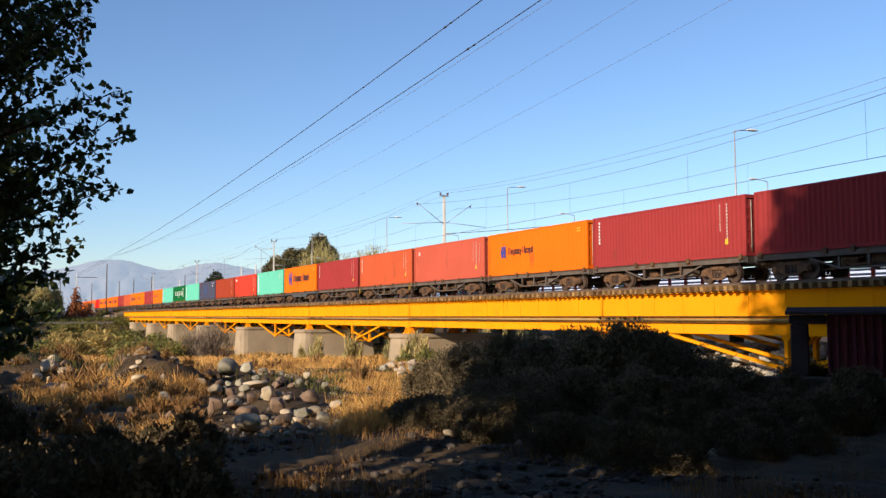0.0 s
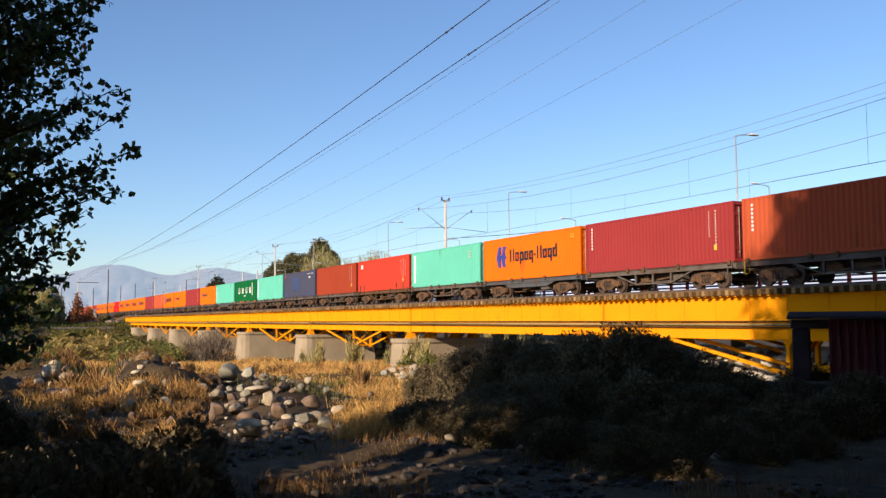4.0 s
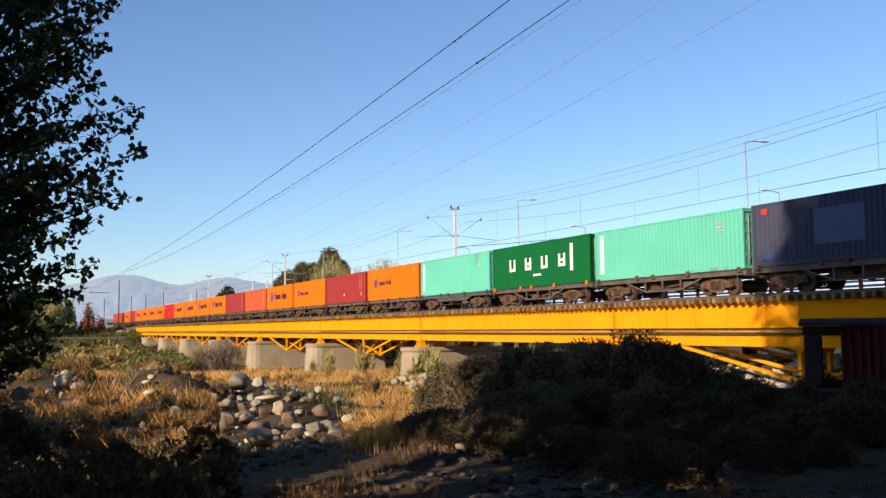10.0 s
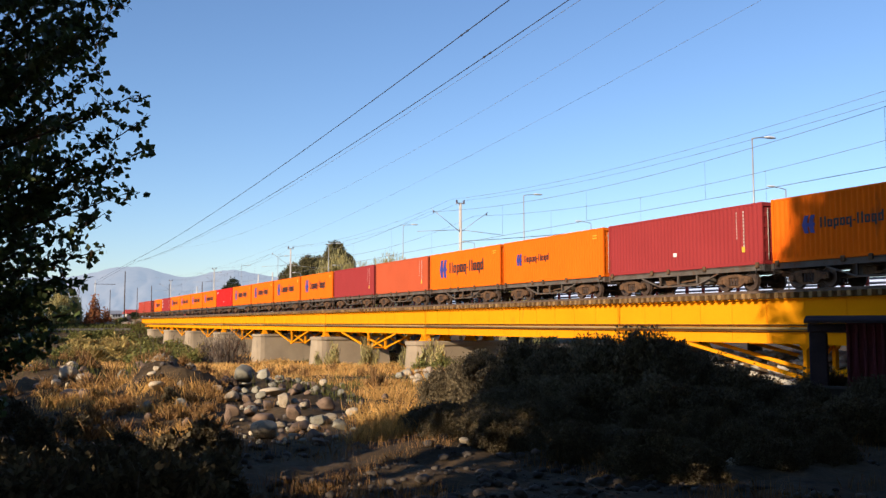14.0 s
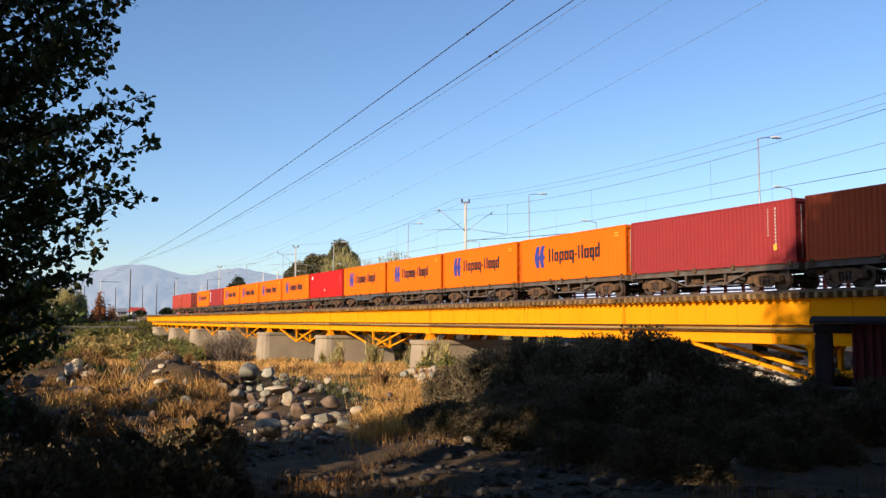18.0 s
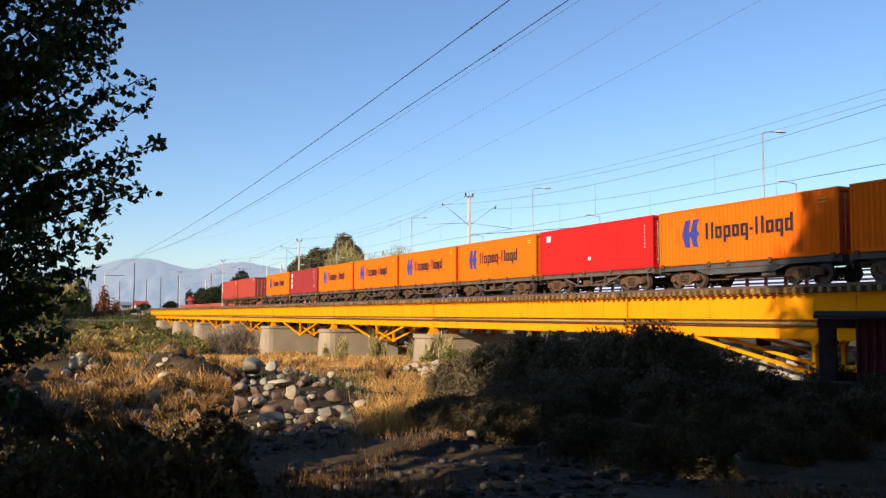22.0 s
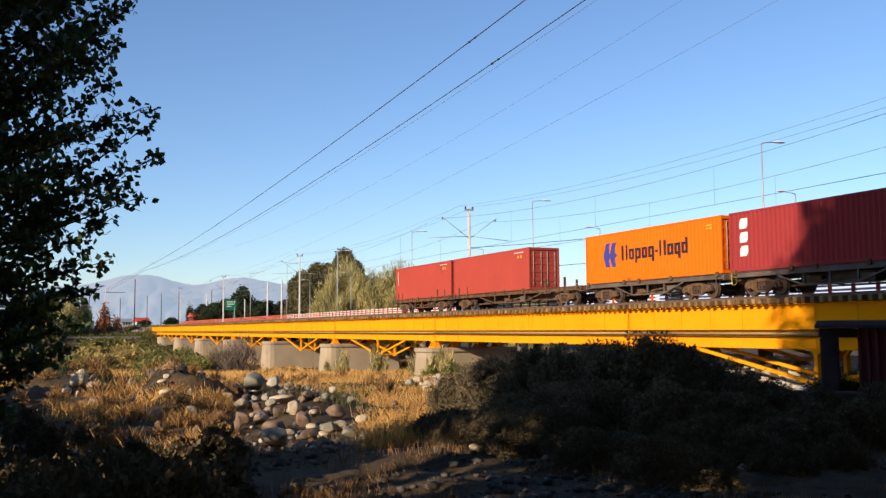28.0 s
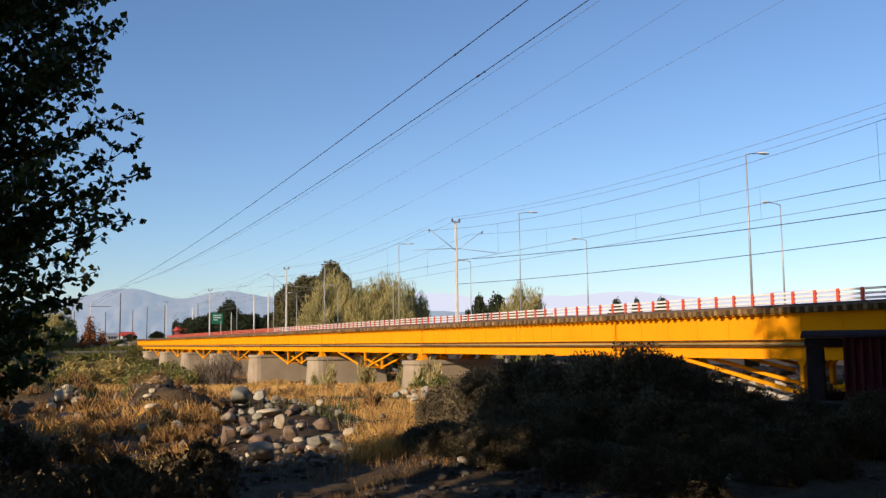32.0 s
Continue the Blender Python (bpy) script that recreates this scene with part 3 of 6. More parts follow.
def build_piers():
    first = None
    for i in range(-6, 3):
        x = PIER_X + SPAN * i
        if not BANK_X + 4 < x < BANK_R - 3:
            continue
        zb = min(ground_z(x, -2.5), ground_z(x, 3), ground_z(x, 6)) - 0.5
        if first is None:
            p = thing("bridge_pier", "weathered beige concrete pier with a rounded nose under the bridge", "pier", "piers of the railway bridge", pose(x, 0, 0))
            def outline(hw, y0, y1, z):
                pts = [(hw, y1, z), (-hw, y1, z)]
                for j in range(9):
                    a = math.pi + math.pi * j / 8
                    pts.append((hw * math.cos(a), y0 + hw + hw * math.sin(a) * 0.9, z))
                return pts
            s = Shape()
            s.loft([outline(1.75, -3.0, 6.35, -0.9), outline(1.42, -2.65, 6.05, 3.45)])
            part("shaft", s, "pier_concrete", p)
            c = Shape()
            c.loft([outline(1.52, -2.75, 6.15, 3.452), outline(1.56, -2.80, 6.2, 3.52), outline(1.56, -2.80, 6.2, 3.74), outline(1.48, -2.70, 6.1, 3.82)])
            part("cap", c, "pier_concrete", p, "pale projecting cap slab")
            first = p
        else:
            copy_thing(first, pose(x, 0, 0))
    for x, sgn, nm in ((BANK_X, -1, "abutment"), (BANK_R, 1, "abutment")):
        a = thing(nm, "concrete abutment wall carrying the end of the bridge", "abutment", at=pose(x, 0, 0))
        s = Shape()
        s.box(min(0.6, sgn * 2.6) if sgn > 0 else -2.6, 2.6 if sgn > 0 else -0.0 + 0.6, -4.2, 8.4, 0.5, 4.40)
        part("bearing_shelf", s, "pier_concrete", a)
        t = Shape()
        u0, u1 = (1.2, 2.4) if sgn > 0 else (-2.4, -1.2)
        t.box(u0, u1, -4.0, 8.2, 4.40, 6.40)
        part("back_wall", t, "pier_concrete", a)


# ---- road bridge behind the railway ----
ROAD_Y = 14.0


def build_road():
    rb = thing("road_bridge", "grey concrete highway bridge behind the railway", "bridge")
    L, R = -300.0, 60.0
    d = Shape()
    d.box(L, R, ROAD_Y - 0.2, ROAD_Y + 27, 6.55, 7.05)
    part("deck", d, "dark_concrete", rb)
    e = Shape()
    e.box(L, R, ROAD_Y - 0.35, ROAD_Y + 0.25, 7.054, 7.36)
    e.box(L, R, ROAD_Y + 26.6, ROAD_Y + 27.1, 7.054, 7.36)
    part("kerb", e, "dark_concrete", rb)
    b = Shape()
    for y in (ROAD_Y + 1.5, ROAD_Y + 8, ROAD_Y + 15, ROAD_Y + 22, ROAD_Y + 25.5):
        b.box(BANK_X - 2, BANK_R, y - 0.3, y + 0.3, 5.15, 6.546)
    part("beam", b, "dark_concrete", rb)
    for i in range(-7, 4):
        x = PIER_X + 9 + SPAN * i
        if not BANK_X < x < BANK_R:
            continue
        p = Shape()
        p.box(x - 0.6, x + 0.6, ROAD_Y + 0.5, ROAD_Y + 26.5, 4.2, 5.146)
        for y in (ROAD_Y + 4, ROAD_Y + 13, ROAD_Y + 22):
            p.turned((x, y, -1.0), (0, 0, 1), [(0, 0.65), (5.2, 0.65)], 14)
        part("pier", p, "dark_concrete", rb)
    s = Shape()
    s.box(L, R, ROAD_Y + 0.26, ROAD_Y + 26.5, 7.054, 7.10)
    road = part("road", s, "asphalt")
    tagged(road, "grey asphalt carriageway of the highway bridge", "road", kind="structure")
    # the footway rail on the far side of the railway, and the highway's own rail beyond
    walk_way = thing("footway", "narrow plank footway on brackets beside the second track", "footway")
    for i in range(27):
        x = BANK_X + 1 + 10.1 * i
        part("plank", Shape().rbox(x, x + 10.08, 6.05, 7.12, 6.714, 6.76, 0.01), "sleeper_wood", walk_way)
        for k in (2.0, 7.0):
            part("bracket", Shape().box(x + k - 0.06, x + k + 0.06, 5.06, 7.1, 6.45, 6.71), "bridge_yellow", walk_way)
    for yy, dz, gap, lab, heights in ((7.0, 6.762, 1.55, "red and white steel guard rail along the railway footway", (7.35, 7.59, 7.825)), (ROAD_Y + 26.8, 7.364, 1.82, "red and white steel guard rail along the highway bridge", (7.69, 7.97, 8.25))):
        g = thing("guard_rail", lab, "guard rail", "guard rails of the bridges")
        L, R = (BANK_X + 1, BANK_R - 1) if yy < 10 else (-300.0, 60.0)
        for z in heights:
            for q0, q1, mt in ((L, -150.0, "guard_salmon"), (-150.0, R, "guard_white")):
                part("rail", Shape().rbox(q0, q1, yy - 0.03, yy + 0.03, z - 0.06, z + 0.06, 0.02), mt, g, "white horizontal rail" if q1 == R else "red horizontal rail")
        post = Shape().rbox(-0.085, 0.085, -0.10, 0.06, 0, heights[2] + 0.08 - dz, 0.015).mesh("post", "guard_red")
        x = L + 0.5
        while x < R:
            if yy < 10 or -110 < x < 0:
                part("post", post, None, g, "", pose(x, yy - 0.02, dz))
            x += gap


def lamp_post(height, arm, name="street_lamp"):
    l = thing(name, "tall grey galvanised street lamp with a single arm", "street lamp", "street lamps of the highway")
    s = Shape().tube([(0, 0, 0), (0, 0, height * 0.5), (0, 0, height)], [0.09, 0.072, 0.05], 8)
    part("pole", s, "galvanised", l)
    part("base_plate", Shape().rbox(-0.2, 0.2, -0.2, 0.2, 0, 0.05, 0.01), "galvanised", l)
    a = Shape().tube([(0, 0, height - 0.05), (0, arm * 0.3, height + 0.06), (0, arm, height + 0.14)], [0.045, 0.04, 0.035], 6)
    part("arm", a, "galvanised", l)
    h = Shape()
    sg = 1 if arm > 0 else -1
    h.loft([[(w * c, arm + sg * u, height + 0.16 + v * q) for c, q in ((-1, 0), (-0.7, 1), (0.7, 1), (1, 0), (0.7, -0.6), (-0.7, -0.6))] for u, w, v in ((-0.15, 0.10, 0.05), (0.1, 0.19, 0.1), (0.65, 0.17, 0.09), (0.85, 0.08, 0.04))])
    part("lamp_head", h, "lamp_white", l, "white lamp head")
    return l


def build_lamps():
    a = lamp_post(11.7, 1.4)
    a.matrix_basis = pose(-50.9, 16.0, 7.10)
    for i in range(1, 7):
        copy_thing(a, pose(-50.9 - 33.4 * i, 16.0, 7.10))
    b = lamp_post(11.1, -1.5)
    b.matrix_basis = pose(-66.5, 35.0, 7.10)
    for i in range(1, 6):
        copy_thing(b, pose(-66.5 - 33.4 * i, 35.0, 7.10))


def build_masts():
    m = thing("catenary_mast", "pale twin-post catenary mast with steel cross arms", "catenary mast", "catenary masts on the bridge")
    top = 15.95
    for s in (-1, 1):
        p = Shape().loft([[(s * c - w, -w, z), (s * c + w, -w, z), (s * c + w, w, z), (s * c - w, w, z)] for c, w, z in ((0.15, 0.075, 3.84), (0.10, 0.06, top))])
        part("post", p, "concrete_white", m)
    for i in range(11):
        z = 5.0 + i * 1.02
        c = 0.15 - 0.05 * (z - 3.84) / (top - 3.84)
        part("batten", Shape().box(-c - 0.0, c + 0.0, -0.07, 0.07, z - 0.09, z + 0.09), "concrete_white", m)
    for sg in (-1, 1):
        a = Shape()
        a.tube([(0, 0.1 * sg, 13.4), (0, 2.75 * sg, 15.25)], 0.026, 6)
        part("stay_arm", a, "galvanised", m)
        b = Shape()
        b.tube([(0, 0.1 * sg, 13.55), (0, 4.15 * sg, 13.25)], 0.026, 6)
        part("cantilever", b, "galvanised", m)
        part("insulator", Shape().turned((0, 2.6 * sg, 14.95), (0, 0, 1), [(0, 0.03), (0.02, 0.08), (0.06, 0.03), (0.08, 0.08), (0.12, 0.03), (0.14, 0.08), (0.2, 0.03)], 8), "insulator_brown", m)
        part("insulator", Shape().turned((0, 0.0 + 0.35 * sg, 15.95), (0, 0, 1), [(0, 0.03), (0.05, 0.1), (0.12, 0.05), (0.18, 0.1), (0.26, 0.04)], 8), "insulator_brown", m)
    part("top_bar", Shape().box(-0.08, 0.08, -0.42, 0.42, 15.86, 15.96), "galvanised", m)
    m.matrix_basis = pose(-73.0, 3.02, 0)
    for x in (-128.3, -183.6, -238.9, -17.7):
        copy_thing(m, pose(x, 3.02, 0))
    return m


def wire(name, label, pts, r, mat="wire_grey", sag=0.0, n=24):
    s = Shape()
    for a, b in zip(pts, pts[1:]):
        a, b = Vector(a), Vector(b)
        line = []
        for i in range(n + 1):
            f = i / n
            p = a.lerp(b, f)
            p.z -= sag * 4 * f * (1 - f)
            line.append(p)
        s.tube(line, r, 4)
    ob = part(name, s, mat)
    return tagged(ob, label, "wire", "overhead wires")


def build_wires():
    xs = (-238.9, -183.6, -128.3, -73.0, -17.7, 37.6)
    for yc in (0.0, 4.2):
        wire("messenger_wire", "thin grey messenger wire of the railway's overhead line", [(x, yc + (0.2 if yc else -0.1), 15.0 - 0.15 * bool(yc)) for x in xs], 0.012, "wire_grey", 1.35)
        cw = wire("contact_wire", "thin copper contact wire over the railway track", [(x, yc, 11.82) for x in xs], 0.014, "wire_grey", 0.06)
        for a in xs[:-1]:
            for i in range(1, 5):
                f = (i + 0.2) / 5
                part("dropper", Shape().tube([(a + 55.3 * f, yc, 11.8), (a + 55.3 * f, yc, 15.0 - 0.15 * bool(yc) - 1.35 * 4 * f * (1 - f))], 0.008, 3), "wire_grey", cw)
    for y, z in ((2.1, 16.2), (3.5, 16.2)):
        wire("feeder_wire", "grey feeder wire on top of the catenary masts", [(x, y + 0.0, z) for x in xs], 0.010, "wire_grey", 1.0)
    wire("feeder_wire", "dark feeder cable beside the second track", [(-73, 3.2, 12.55), (-30, 5.0, 11.36), (12, 6.4, 11.7)], 0.022, "wire_black", 0.3)
    wire("feeder_wire", "dark feeder cable beside the second track", [(-73, 3.2, 10.4), (-30, 5.0, 10.05), (12, 6.4, 10.3)], 0.02, "wire_black", 0.25)
    # the power line that runs beside the bridge, above the bank: height = a + b x + c x^2
    for y0, a, b, q, r, mt in ((-8.0, 20.29, 0.0583, 0.000140, 0.031, "wire_black"), (-8.0, 18.40, 0.0715, 0.000229, 0.026, "wire_black"),
                               (-7.6, 18.30, 0.0715, 0.000229, 0.011, "wire_grey"), (-4.0, 19.32, 0.1170, 0.000494, 0.008, "wire_grey"),
                               (-2.0, 17.70, 0.1070, 0.000337, 0.008, "wire_grey")):
        pts = []
        for i in range(61):
            x = 45 - 265 * i / 60
            pts.append((x, y0, EYE_Z + a + b * x + q * x * x))
        tip = pts[-1]
        end = (-330.0, y0, 19.3 - (0.8 if a < 19 else 0))
        for i in range(1, 9):
            f = i / 8
            pts.append(tuple(u + (v - u) * f for u, v in zip(tip, end)))
        tagged(part("power_line", Shape().tube(pts, r, 5), mt), "black overhead power cable running beside the bridge", "wire", "power line cables")
    for x, a, b, q in ((-49.8, 20.29, 0.0583, 0.000140), (-46.8, 18.40, 0.0715, 0.000229)):
        s = Shape().turned((x, -8.0, EYE_Z + a + b * x + q * x * x), (1, 0, 0.045), [(-0.5, 0.035), (-0.46, 0.065), (-0.30, 0.065), (-0.26, 0.035), (0.35, 0.035), (0.38, 0.06), (0.5, 0.06), (0.54, 0.035)], 8)
        tagged(part("cable_joint", s, "wire_black"), "small dark joint clamped on the power cable", "cable joint", "power line cables")
    g = ground_z(-330, -8)
    p = thing("utility_pole", "tall concrete utility pole with a cross arm", "utility pole", "power line poles", pose(-330, -8, g))
    part("pole", Shape().tube([(0, 0, -0.5), (0, 0, 19.6 - g)], [0.2, 0.12], 8), "concrete_white", p)
    part("cross_arm", Shape().box(-0.08, 0.08, -0.4, 6.4, 18.3 - g, 18.48 - g), "pole_wood", p)
    g = ground_z(45, -8)
    p = thing("utility_pole", "tall concrete utility pole with a cross arm", "utility pole", "power line poles", pose(45, -8, g))
    part("pole", Shape().tube([(0, 0, -0.5), (0, 0, 30 - g)], [0.26, 0.14], 8), "concrete_white", p)
    part("cross_arm", Shape().box(-0.08, 0.08, -0.5, 6.5, 27.3 - g, 27.5 - g), "pole_wood", p)


# ---- train ----
LC, WC, HC = 12.19, 2.44, 2.896       # forty-foot high container
PITCH = 12.755                        # wagon to wagon
FLOOR = 1.21                          # container floor over the rail


def corrugated(length, height, depth, pitch):
    """A trapezoid-ribbed sheet in the x-z plane, ribs towards -y."""
    n = int(length / pitch)
    p = length / n
    xs = []
    for i in range(n):
        for f, d in ((0.0, 0), (0.26, 0), (0.5, 1), (0.76, 1)):
            xs.append((i * p + f * p, -depth * d))
    xs.append((length, 0))
    s = Shape()
    s.v = [(x, y, z) for x, y in xs for z in (0, height)]
    s.f = [(2 * i, 2 * i + 2, 2 * i + 3, 2 * i + 1) for i in range(len(xs) - 1)]
    return s


def container(color, marks, label):
    """Origin at the middle of the floor; x along it; the marked side looks to -y."""
    c = thing("shipping_container", label, "container", "containers on the train")
    pm = "paint_" + color
    hl, hw = LC / 2, WC / 2
    key = "side_" + color
    rail_h, top_h, post_w = 0.16, 0.09, 0.14
    if key not in CACHE:
        CACHE[key] = corrugated(LC - 2 * post_w, HC - rail_h - top_h, 0.044, 0.279).mesh("side_panel", pm)
        CACHE["roof_" + color] = Shape().box(-hl + 0.05, hl - 0.05, -hw + 0.03, hw - 0.03, HC - 0.07, HC - 0.02).mesh("roof", pm)
        CACHE["brail_" + color] = Shape().box(-hl + post_w, hl - post_w, -0.05, 0.05, 0, rail_h).mesh("bottom_rail", pm)
        CACHE["trail_" + color] = Shape().box(-hl + post_w, hl - post_w, -0.035, 0.035, 0, top_h).mesh("top_rail", pm)
        CACHE["post_" + color] = Shape().rbox(-post_w / 2, post_w / 2, -0.06, 0.06, 0.11, HC - 0.11, 0.012).mesh("corner_post", pm)
        cs = Shape().rbox(-0.09, 0.09, -0.081, 0.081, 0, 0.118, 0.015)
        CACHE["cast_" + color] = cs.mesh("corner_casting", pm)
        d = Shape()                           # one pressed leaf with four proud ribs across it
        front = [(0.02, 0.0)] + [q for z in (0.35, 0.95, 1.5, 2.0) for q in ((0.02, z), (0.045, z + 0.03), (0.045, z + 0.19), (0.02, z + 0.22))] + [(0.02, HC - 0.42)]
        d.loft([[(-0.02, y, 0.0)] + [(u, y, v) for u, v in front] + [(-0.02, y, HC - 0.42)] for y in (0.0, 1.10)])
        CACHE["door_" + color] = d.mesh("door", pm)
        CACHE["front_" + color] = corrugated(WC - 0.24, HC - 0.35, 0.04, 0.25).mesh("end_wall", pm)
        CACHE["floor_" + color] = Shape().box(-hl + 0.1, hl - 0.1, -hw + 0.1, hw - 0.1, 0.02, 0.15).mesh("floor", pm)
        CACHE["sill_" + color] = Shape().box(-0.06, 0.06, -hw + 0.12, hw - 0.12, 0, 0.17).mesh("end_sill", pm)
    side = part("side_panel", CACHE[key], None, c, at=pose(-hl + post_w, -hw + 0.045, rail_h))
    part("side_panel", CACHE[key], None, c, at=pose(hl - post_w, hw - 0.045, rail_h, 0, 0, 180))
    part("roof", CACHE["roof_" + color], None, c)
    part("floor", CACHE["floor_" + color], None, c)
    for s in (-1, 1):
        part("bottom_rail", CACHE["brail_" + color], None, c, at=pose(0, s * (hw - 0.052), 0))
        part("top_rail", CACHE["trail_" + color], None, c, at=pose(0, s * (hw - 0.037), HC - top_h - 0.006))
        for e in (-1, 1):
            part("corner_post", CACHE["post_" + color], None, c, at=pose(e * (hl - post_w / 2 - 0.004), s * (hw - 0.064), 0))
            for z in (0, HC - 0.118):
                part("corner_casting", CACHE["cast_" + color], None, c, at=pose(e * (hl - 0.09), s * (hw - 0.081), z))
    for e in (-1, 1):
        for z in (0.003, HC - 0.175):
            part("end_sill", CACHE["sill_" + color], None, c, at=pose(e * (hl - 0.07), 0, z))
    part("end_wall", CACHE["front_" + color], None, c, at=pose(-hl + 0.1, hw - 0.12, 0.172, 0, 0, -90))
    for s in (0, 1):
        dr = part("door", CACHE["door_" + color], None, c, at=pose(hl - 0.07, -1.10 + 1.10 * s + 0.0, 0.19))
        for y in (0.25, 0.85):
            if "lockbar" not in CACHE:
                b = Shape().tube([(0.07, 0, 0.02), (0.07, 0, HC - 0.46)], 0.019, 6)
                for z in (0.25, 1.2, 2.2):
                    b.box(0.045, 0.085, -0.05, 0.05, z, z + 0.05)
                CACHE["lockbar"] = b.mesh("lock_bar", "pale_steel")
            part("lock_bar", CACHE["lockbar"], None, dr, "galvanised lock bar", pose(0, y, 0))
    yf = -hw + 0.045 - 0.044 - 0.004          # just proud of the ribs

    def mark(name, shape, mat):
        key2 = name + mat + color + marks
        if key2 not in CACHE:
            CACHE[key2] = shape().mesh(name, mat)
        part("letter_block" if name.startswith("letter_block") else name, CACHE[key2], None, c, "", pose(0, yf, 0))

    def bars(x, z, n, w, h, step, horizontal=False):
        def f():
            s = Shape()
            for i in range(n):
                if horizontal:
                    s.box(x + i * step, x + i * step + w, -0.005, 0.0, z, z + h)
                else:
                    s.box(x, x + w, -0.005, 0.0, z - i * step, z - i * step + h)
            return s
        return f

    if "word" in marks or "tiny" in marks:
        k = 1.0 if "word" in marks else 0.55
        mx, mz = (-3.95, 1.02) if "word" in marks else (-4.15, 1.25)

        def emblem():
            s = Shape()                                   # two thick slanting angles that point to the left
            for dx in (0.0, 0.56):
                for pts in ([(0.0, 0.58), (0.26, 1.22), (0.64, 1.22), (0.46, 0.78), (0.66, 0.58)], [(0.0, 0.58), (0.66, 0.58), (0.48, 0.36), (0.60, 0.0), (0.22, 0.0)]):
                    s.loft([[(mx - 0.22 * k + (dx + px) * 1.12 * k, y, mz - 0.12 * k + pz * 1.16 * k) for px, pz in pts] for y in (-0.006, 0.0)])
            return s
        mark("emblem", emblem, "mark_blue")

        # plain bars and hollow blocks in the outline of the wordmark, no letters
        x, z, h = mx + 1.62 * k, mz + 0.20 * k, 0.60 * k
        for gap, w, top, low, hollow in ((0, 0.17, 1.40, 0, 0), (0.24, 0.17, 1.40, 0, 0), (0.14, 0.46, 1, 0, 1), (0.13, 0.48, 1, 0.38, 2), (0.13, 0.46, 1, 0, 1), (0.13, 0.48, 1, 0.38, 3),
                                         (0.12, 0.26, 0.60, -0.40, 0), (0.13, 0.17, 1.40, 0, 0), (0.20, 0.17, 1.40, 0, 0), (0.14, 0.48, 1, 0, 1), (0.12, 0.46, 1, 0.38, 3), (0.12, 0.48, 1.40, 0, 3)):
            x += gap * k
            kb = ("bar", w, top, low, hollow, k)
            if kb not in CACHE:
                q = Shape()
                if hollow:
                    e0, e1 = (-low, 1) if hollow == 2 else (0, 1), (-low, top) if hollow == 3 else (0, 1)
                    for u0, u1, v0, v1 in ((0, 0.16, *e0), (w - 0.16, w, *e1), (0.16, w - 0.16, 0.78, 1), (0.16, w - 0.16, 0.0, 0.22)):
                        q.box(u0 * k, u1 * k, -0.006, 0, v0 * h, v1 * h)
                else:
                    q.box(0, w * k, -0.006, 0, -low * h, top * h)
                CACHE[kb] = q.mesh("letter_bar", "mark_black")
            part("letter_bar", CACHE[kb], None, c, "", pose(x, yf, z))
            x += w * k
        mark("number_marking", bars(5.0, 2.45, 2, 0.45, 0.05, 0.16), "mark_yellow")
    if "strip" in marks:
        mark("white_strip", bars(-5.55, 0.35, 1, 0.34, 2.25, 1), "mark_white")
        if "bars" in marks:
            for i in range(5):
                mark("letter_block_%s" % "abcde"[i], lambda i=i: Shape().box(-5.47, -5.31, -0.009, -0.005, 0.62 + 0.4 * i, 0.70 + 0.4 * i), "mark_pale_green")
        mark("number_marking", bars(4.3, 2.3, 3, 0.5, 0.06, 0.2), "mark_faded")
    if "big" in marks:
        for i, x in enumerate((-3.65, -1.55, 0.5, 2.6)):
            def block(x=x, gap=i % 2):
                q = Shape().box(x, x + 0.24, -0.006, 0, 1.13, 1.95).box(x + 0.58, x + 0.82, -0.006, 0, 1.13, 1.95)
                q.box(x + 0.24, x + 0.58, -0.006, 0, 1.13, 1.33)
                return q.box(x + 0.24, x + 0.58, -0.006, 0, 1.45, 1.62) if gap else q
            mark("letter_block_%s" % "abcd"[i], block, "mark_white")
        mark("small_lettering_bar", bars(-0.5, 0.70, 1, 1.0, 0.13, 1), "mark_white")
        mark("white_strip", bars(3.95, 0.8, 1, 0.34, 1.7, 1), "mark_white")
    if "three" in marks:
        for i, z in enumerate((2.05, 1.38, 0.72)):
            mark("letter_block_%s" % "abc"[i], lambda z=z: Shape().loft([[(-5.35 + px, y, z + pz) for px, pz in ((0.0, 0.0), (0.42, 0.0), (0.54, 0.16), (0.54, 0.50), (0.12, 0.50), (0.0, 0.34))] for y in (-0.006, 0.0)]), "mark_white")
    if "square" in marks:
        mark("white_square", bars(-5.2, 2.15, 1, 0.5 if color != "faded_red" else 0.3, 0.38 if color != "faded_red" else 0.3, 1), "mark_white" if color != "faded_red" else "mark_faded")
        mark("square_code_bars", bars(5.35, 2.3, 7, 0.08, 0.10, 0.2), "mark_faded")
    if "left" in marks:
        mark("code_bars", bars(-5.5, 2.48, 7, 0.13, 0.11, 0.19), "mark_white")
    if "codes" in marks:
        mark("number_marking", bars(4.40, 2.48, 9, 0.06, 0.09, 0.15), "mark_faded")
        mark("code_bars_two", bars(4.85, 2.48, 11, 0.09, 0.10, 0.16), "mark_faded")
        mark("warning_label", bars(4.75, 0.62, 1, 0.20, 0.26, 1), "mark_yellow")
    if "small" in marks:
        mark("small_plate", bars(-0.3, 0.72, 1, 0.28, 0.2, 1), "mark_white")
